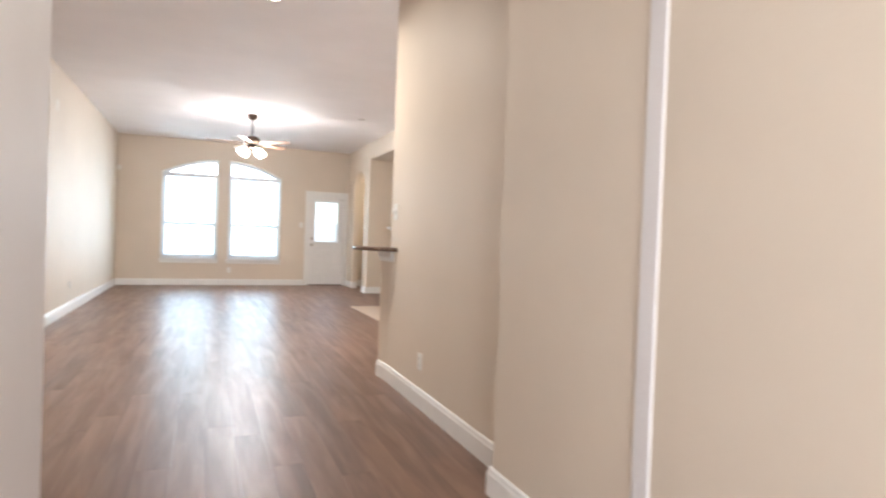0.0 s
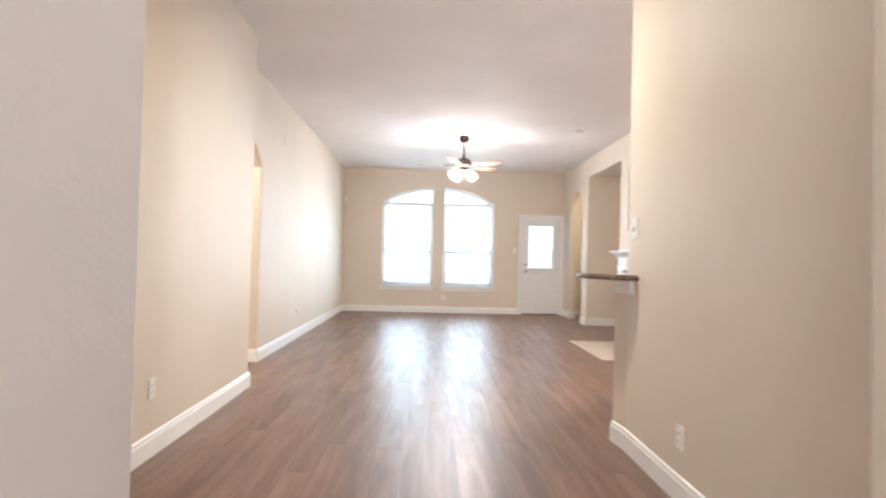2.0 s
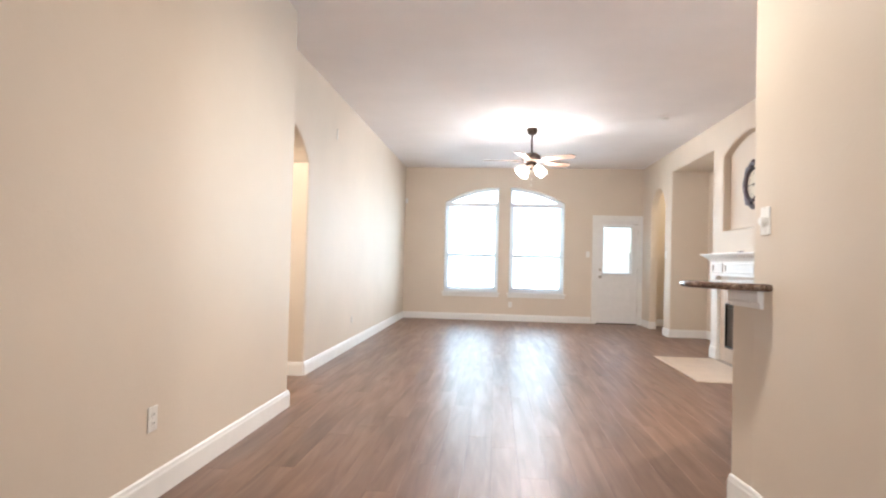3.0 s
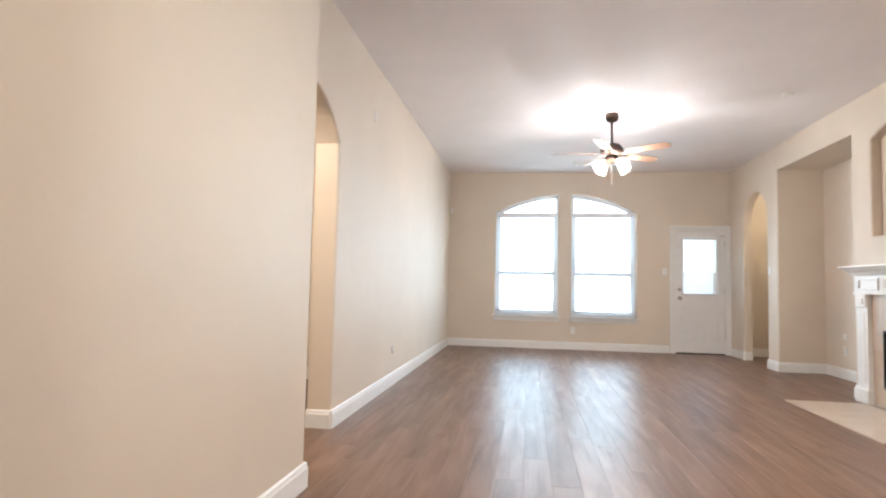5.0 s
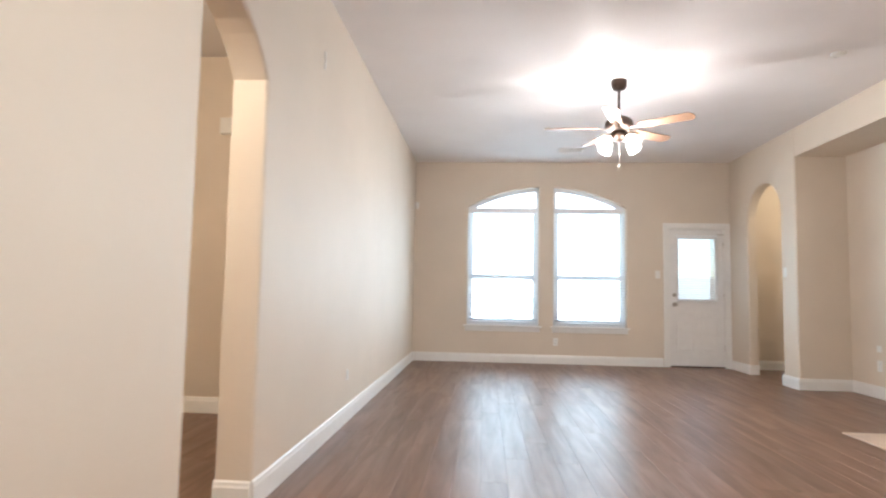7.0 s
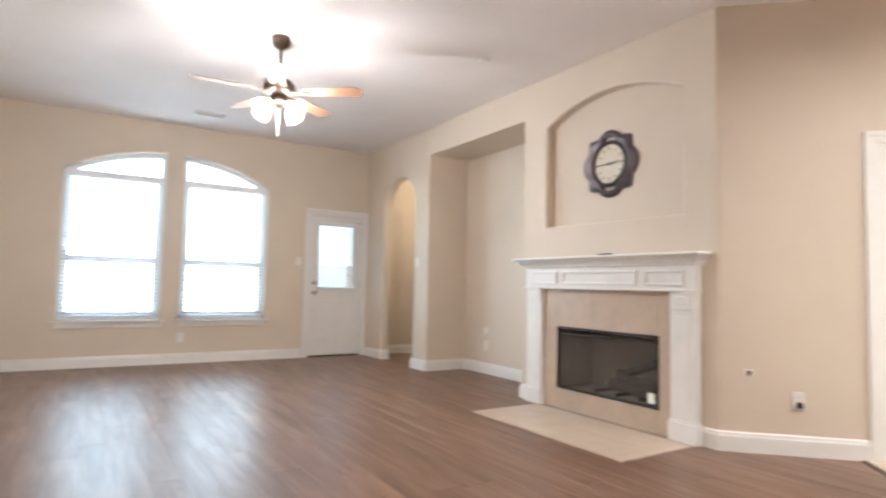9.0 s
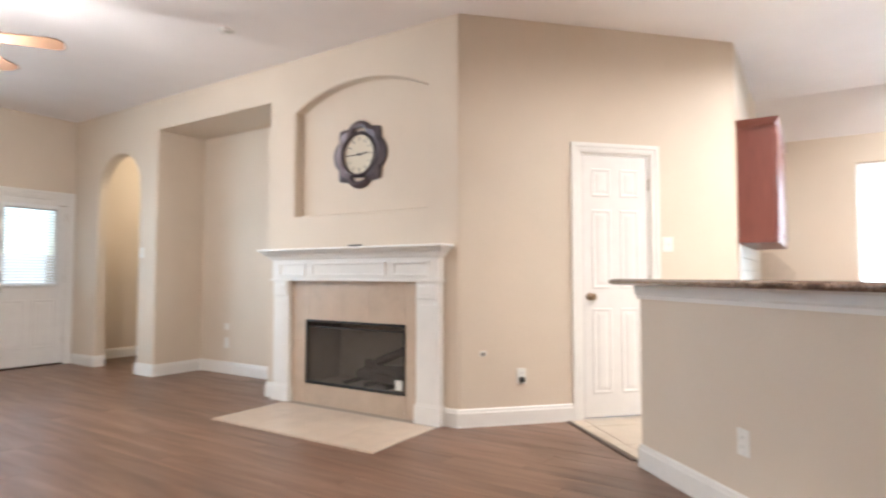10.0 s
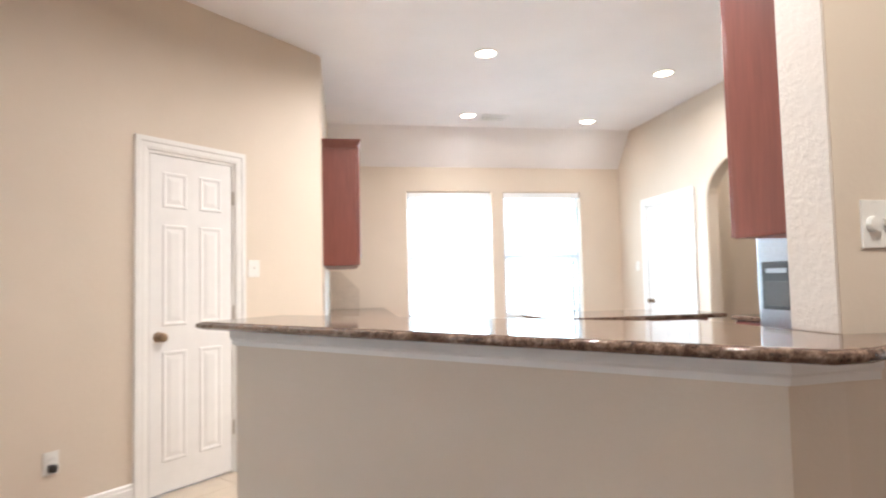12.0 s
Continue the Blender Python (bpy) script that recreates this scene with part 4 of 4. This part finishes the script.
# ---------------------------------------------------------------- kitchen
def cabinet(name, place, rz, w, dp, z0, z1, doors, label, crown=False, kick=False):
    """Local x along the wall, front towards local -y, back at y 0."""
    c = thing(name, label, "cabinet", place, rz)
    zb = z0 + (.10 if kick else 0)
    part("body", box(0, -dp, zb, w, 0, z1, .003), CHERRY, c)
    if kick:
        part("toe_kick", box(0, -dp + .06, z0, w, 0, zb), BLACKM, c)
    for i in range(doors):
        a, b = w * i / doors + .004, w * (i + 1) / doors - .004
        dr = part("door", box(a, -dp - .020, zb + .004, b, -dp - .001, z1 - .004, .003), CHERRY, c)
        part("raised_panel", box(a + .06, -dp - .026, zb + .07, b - .06, -dp - .018, z1 - .07, .006), CHERRY, dr)
        part("pull", moved(lathe([(.012, 0), (.006, .01), (.014, .022), (0, .026)], 12), pose(b - .03 if i % 2 == 0 else a + .03, -dp - .02, z0 + .10 if not kick else z1 - .10, 90)), NICKEL, dr)
    if crown:
        part("crown", sweep([(0, 0), (0, -dp), (w, -dp), (w, 0)], ((0, z1 - .02), (.008, z1 - .02), (.012, z1), (.035, z1 + .035), (.038, z1 + .05), (0, z1 + .05))), CHERRY, c)
    return c


def counter(name, x0, y0, x1, y1, z, label):
    o = tagged(thing(name, "", ""), label, "countertop")
    part("slab", prism([(x0, y0), (x1, y0), (x1, y1), (x0, y1)], z - .035, z, .01, 3), GRANITE, o)


cabinet("wall_cabinet", (6.45, 4.685, 0), 0, 1.5, .275, 1.36, 2.33, 3, "cherry wood wall cabinet on the pantry side", crown=True)
cabinet("base_cabinet", (6.45, 4.685, 0), 0, 2.23, .60, 0, .875, 4, "cherry wood base cabinet on the pantry side", kick=True)
counter("countertop", 6.42, 4.05, 8.69, 4.683, .912, "brown granite countertop along the pantry side")
sp = tagged(thing("backsplash", "", ""), "travertine tile backsplash under the wall cabinet", "backsplash")
for i in range(21):
    for j in range(4):
        x = 6.42 + i * .104
        z = .914 + j * .110
        part("tile", box(x + .001, 4.673, z + .001, x + .103, 4.684, z + .109, .002, 1), TRAVERTINE, sp)
for i in range(4):
    for j in range(5):
        y0, z = 4.670 - i * .11, .914 + j * .110
        shape = [(y0 - .109, z), (y0, z), (y0, z + .109), (y0 - .109, z + .109)]
        shape = [v for v in shape if v[1] - 1.36 < (v[0] - 4.55) * 1.05 + .01 and v[1] < 1.40]
        if len(shape) < 3 or y0 < 4.36:
            continue
        bm = bmesh.new()
        fr, bk = [[bm.verts.new((x, y, zz)) for y, zz in shape] for x in (8.686, 8.699)]
        bm.faces.new(fr)
        bm.faces.new(bk[::-1])
        for a in range(len(shape)):
            c = (a + 1) % len(shape)
            bm.faces.new((fr[c], fr[a], bk[a], bk[c]))
        bmesh.ops.recalc_face_normals(bm, faces=bm.faces[:])
        part("tile", bm, TRAVERTINE, sp)
cabinet("wall_cabinet", (3.192, 2.04, 0), 90, 1.20, .29, 1.345, 2.42, 2, "cherry wood wall cabinet beside the bar column", crown=True)
cabinet("base_cabinet", (5.70, 0.99, 0), 180, .41, .60, 0, .875, 1, "cherry wood base cabinet beside the refrigerator", kick=True)
counter("countertop", 5.285, .995, 5.72, 1.63, .912, "brown granite countertop beside the refrigerator")
cabinet("base_cabinet", (6.02, 1.62, 0), 90, 1.25, .60, 0, .875, 2, "cherry wood island cabinet in the kitchen", kick=True)
counter("countertop", 5.95, 1.50, 6.75, 2.95, .912, "brown granite island countertop in the kitchen")
fr = thing("refrigerator", "stainless steel refrigerator with a black dispenser", "refrigerator", (5.27, 1.02, 0), 180)
part("body", box(0, -.66, .02, .91, 0, 1.75, .008), STEEL, fr)
for a, b in ((0, .40), (.41, .91)):
    dr = part("door", box(a + .002, -.725, .06, b - .002, -.662, 1.745, .012), STEEL, fr)
    part("handle", box(b - .06 if a == 0 else a + .03, -.765, .55, b - .035 if a == 0 else a + .055, -.74, 1.55, .008), STEEL, dr)
dp = part("dispenser", box(.045, -.732, .985, .32, -.722, 1.30, .006), BLACKM, fr, "black water dispenser")
part("recess", box(.075, -.735, 1.01, .29, -.731, 1.17, .004), INK, dp)
part("control", box(.09, -.736, 1.225, .27, -.731, 1.255, .002), STEEL, dp)

# ---------------------------------------------------------------- outside
solid("ground", box(-60, -60, -.4, 70, 80, -.25), GRASS, "green lawn round the house", "ground")
solid("pavement", box(-1, 12.17, -.25, 6.5, 15.5, -.05), PATIO, "pale concrete patio behind the house", "pavement")
fe = tagged(thing("fence", "", ""), "weathered wooden board fence round the yard", "fence")
fb = mesh_of("board", box(-.068, -.009, -.25, .068, .009, 1.6, .003, 1))
fb.materials.append(FENCEW)
for i in range(90):
    ob = new("board", fb)
    ob.parent = fe
    ob.matrix_basis = pose(-4 + i * .142, 21, random.uniform(-.02, .02))
for i in range(60):
    ob = new("board", fb)
    ob.parent = fe
    ob.matrix_basis = pose(15, -1 + i * .142, random.uniform(-.02, .02), 0, 0, 90)

# ---------------------------------------------------------------- floor pieces
PW, PL_ = 0.152, 1.83


def clip_poly(poly, p, n):
    out = []
    for i, a in enumerate(poly):
        b = poly[(i + 1) % len(poly)]
        da, db = (Vector(a) - p).dot(n), (Vector(b) - p).dot(n)
        if da >= 0:
            out.append(a)
        if (da >= 0) != (db >= 0):
            k = da / (da - db)
            out.append((a[0] + (b[0] - a[0]) * k, a[1] + (b[1] - a[1]) * k))
    return out


TE0, TE1 = Vector((5.345, 5.805)), Vector((4.60, 5.075))
te = (TE1 - TE0).normalized()
ten = Vector((te.y, -te.x))                   # towards the living room
floor_ob = bpy.data.objects["floor"]


def plank_mesh(name, poly, z0, z1, mat):
    bm = bmesh.new()
    ins = .0006
    cx, cy = sum(p[0] for p in poly) / len(poly), sum(p[1] for p in poly) / len(poly)
    lo = [bm.verts.new((x, y, z0)) for x, y in poly]
    mi = [bm.verts.new((x, y, z1 - .0006)) for x, y in poly]
    hi = [bm.verts.new((x + (ins if x < cx else -ins), y + (ins if y < cy else -ins), z1)) for x, y in poly]
    n = len(poly)
    for i in range(n):
        j = (i + 1) % n
        bm.faces.new((lo[i], lo[j], mi[j], mi[i]))
        bm.faces.new((mi[i], mi[j], hi[j], hi[i]))
    bm.faces.new(hi)
    me = mesh_of(name, bm)
    me.materials.append(mat)
    return me


full = plank_mesh("plank", [(0, 0), (PW - .0008, 0), (PW - .0008, PL_ - .0008), (0, PL_ - .0008)], -.010, 0, WOOD)
for r in range(-17, 37):
    x = r * PW + .01
    y = (-3.0 if 1.0 < x < 2.90 else 1.05 if 0.05 < x < 3.04 else 3.0 if 3.0 < x < 4.6 else 4.3) - random.uniform(0, PL_)
    lo = -3.0 if 1.0 < x < 2.90 else (1.0 if 0.05 < x < 3.04 else 3.0 if 3.0 < x < 4.6 else 4.3)
    while y < 12:
        y1 = y + PL_
        if y < lo < y1 and x < 3.03:
            ob = new("plank", plank_mesh("plank", [(x, lo), (x + PW - .0008, lo), (x + PW - .0008, y1 - .0008), (x, y1 - .0008)], -.010, 0, WOOD))
            ob.parent = floor_ob
            y = y1
            continue
        ok = y1 > lo and not (x < -.2 and y > 8) and not (x > 4.7 and y > 6.4 and y < 10.2 and x > 5.2)
        if ok and x > 3.03:
            poly = [(x, y), (x + PW - .0008, y), (x + PW - .0008, y1 - .0008), (x, y1 - .0008)]
            if x > 4.3:
                poly = clip_poly(poly, TE0, ten)
            line = 3.41 + (x - 3.0) * 1.056
            if len(poly) > 2 and y1 > (line - .3 if x > 3.3 else 3.2) and max(p[1] for p in poly) - min(p[1] for p in poly) > .02:
                me = full if len(poly) == 4 and abs(min(p[1] for p in poly) - y) < 1e-6 else plank_mesh("plank", poly, -.010, 0, WOOD)
                ob = new("plank", me)
                ob.parent = floor_ob
                if me is full:
                    ob.location = (x, y, 0)
        elif ok:
            ob = new("plank", full)
            ob.parent = floor_ob
            ob.location = (x, y, 0)
        y = y1

kf = tagged(solid("floor_kitchen", box(3.1, .99, -.011, 8.7, 4.69, -.004), GROUT, "beige kitchen floor tile", "floor"))
TS = .46
tc = Vector((4.9, 5.2))
ca, sa = math.cos(math.radians(44)), math.sin(math.radians(44))
for i in range(-9, 9):
    for j in range(-9, 9):
        quad = []
        for a, b in ((0, 0), (1, 0), (1, 1), (0, 1)):
            u, v = (i + a) * TS + (-.002 if a else .002), (j + b) * TS + (-.002 if b else .002)
            quad.append((tc.x + u * ca - v * sa, tc.y + u * sa + v * ca))
        mx, my = sum(p[0] for p in quad) / 4, sum(p[1] for p in quad) / 4
        if not (3.2 < mx < 8.9 and .8 < my < 6.1):
            continue
        poly = clip_poly(quad, TE0 - ten * .02, -ten)
        if len(poly) > 2:
            poly = clip_poly(poly, tip - kn * .05, -kn)
        if len(poly) > 2:
            poly = clip_poly(poly, Vector((3.10, 0)), Vector((1, 0)))
        for cp, cn in (((8.72, 0), (-1, 0)), ((0, .93), (0, 1)), ((4.72, 6.37), (-.695, -.719))):
            if len(poly) > 2:
                poly = clip_poly(poly, Vector(cp), Vector(cn))
        if len(poly) > 2 and my > 4.9 and mx > 6.3:
            poly = []
        if len(poly) > 2:
            ob = new("tile", plank_mesh("tile", poly, -.010, .003, TILE))
            ob.parent = kf
solid("threshold_strip", sweep([P(TE0 + te * 0), P(TE1)], ((-.02, 0), (.02, 0), (.015, .007), (-.015, .007))), BRONZE, "dark transition strip between plank and tile floors", "trim")
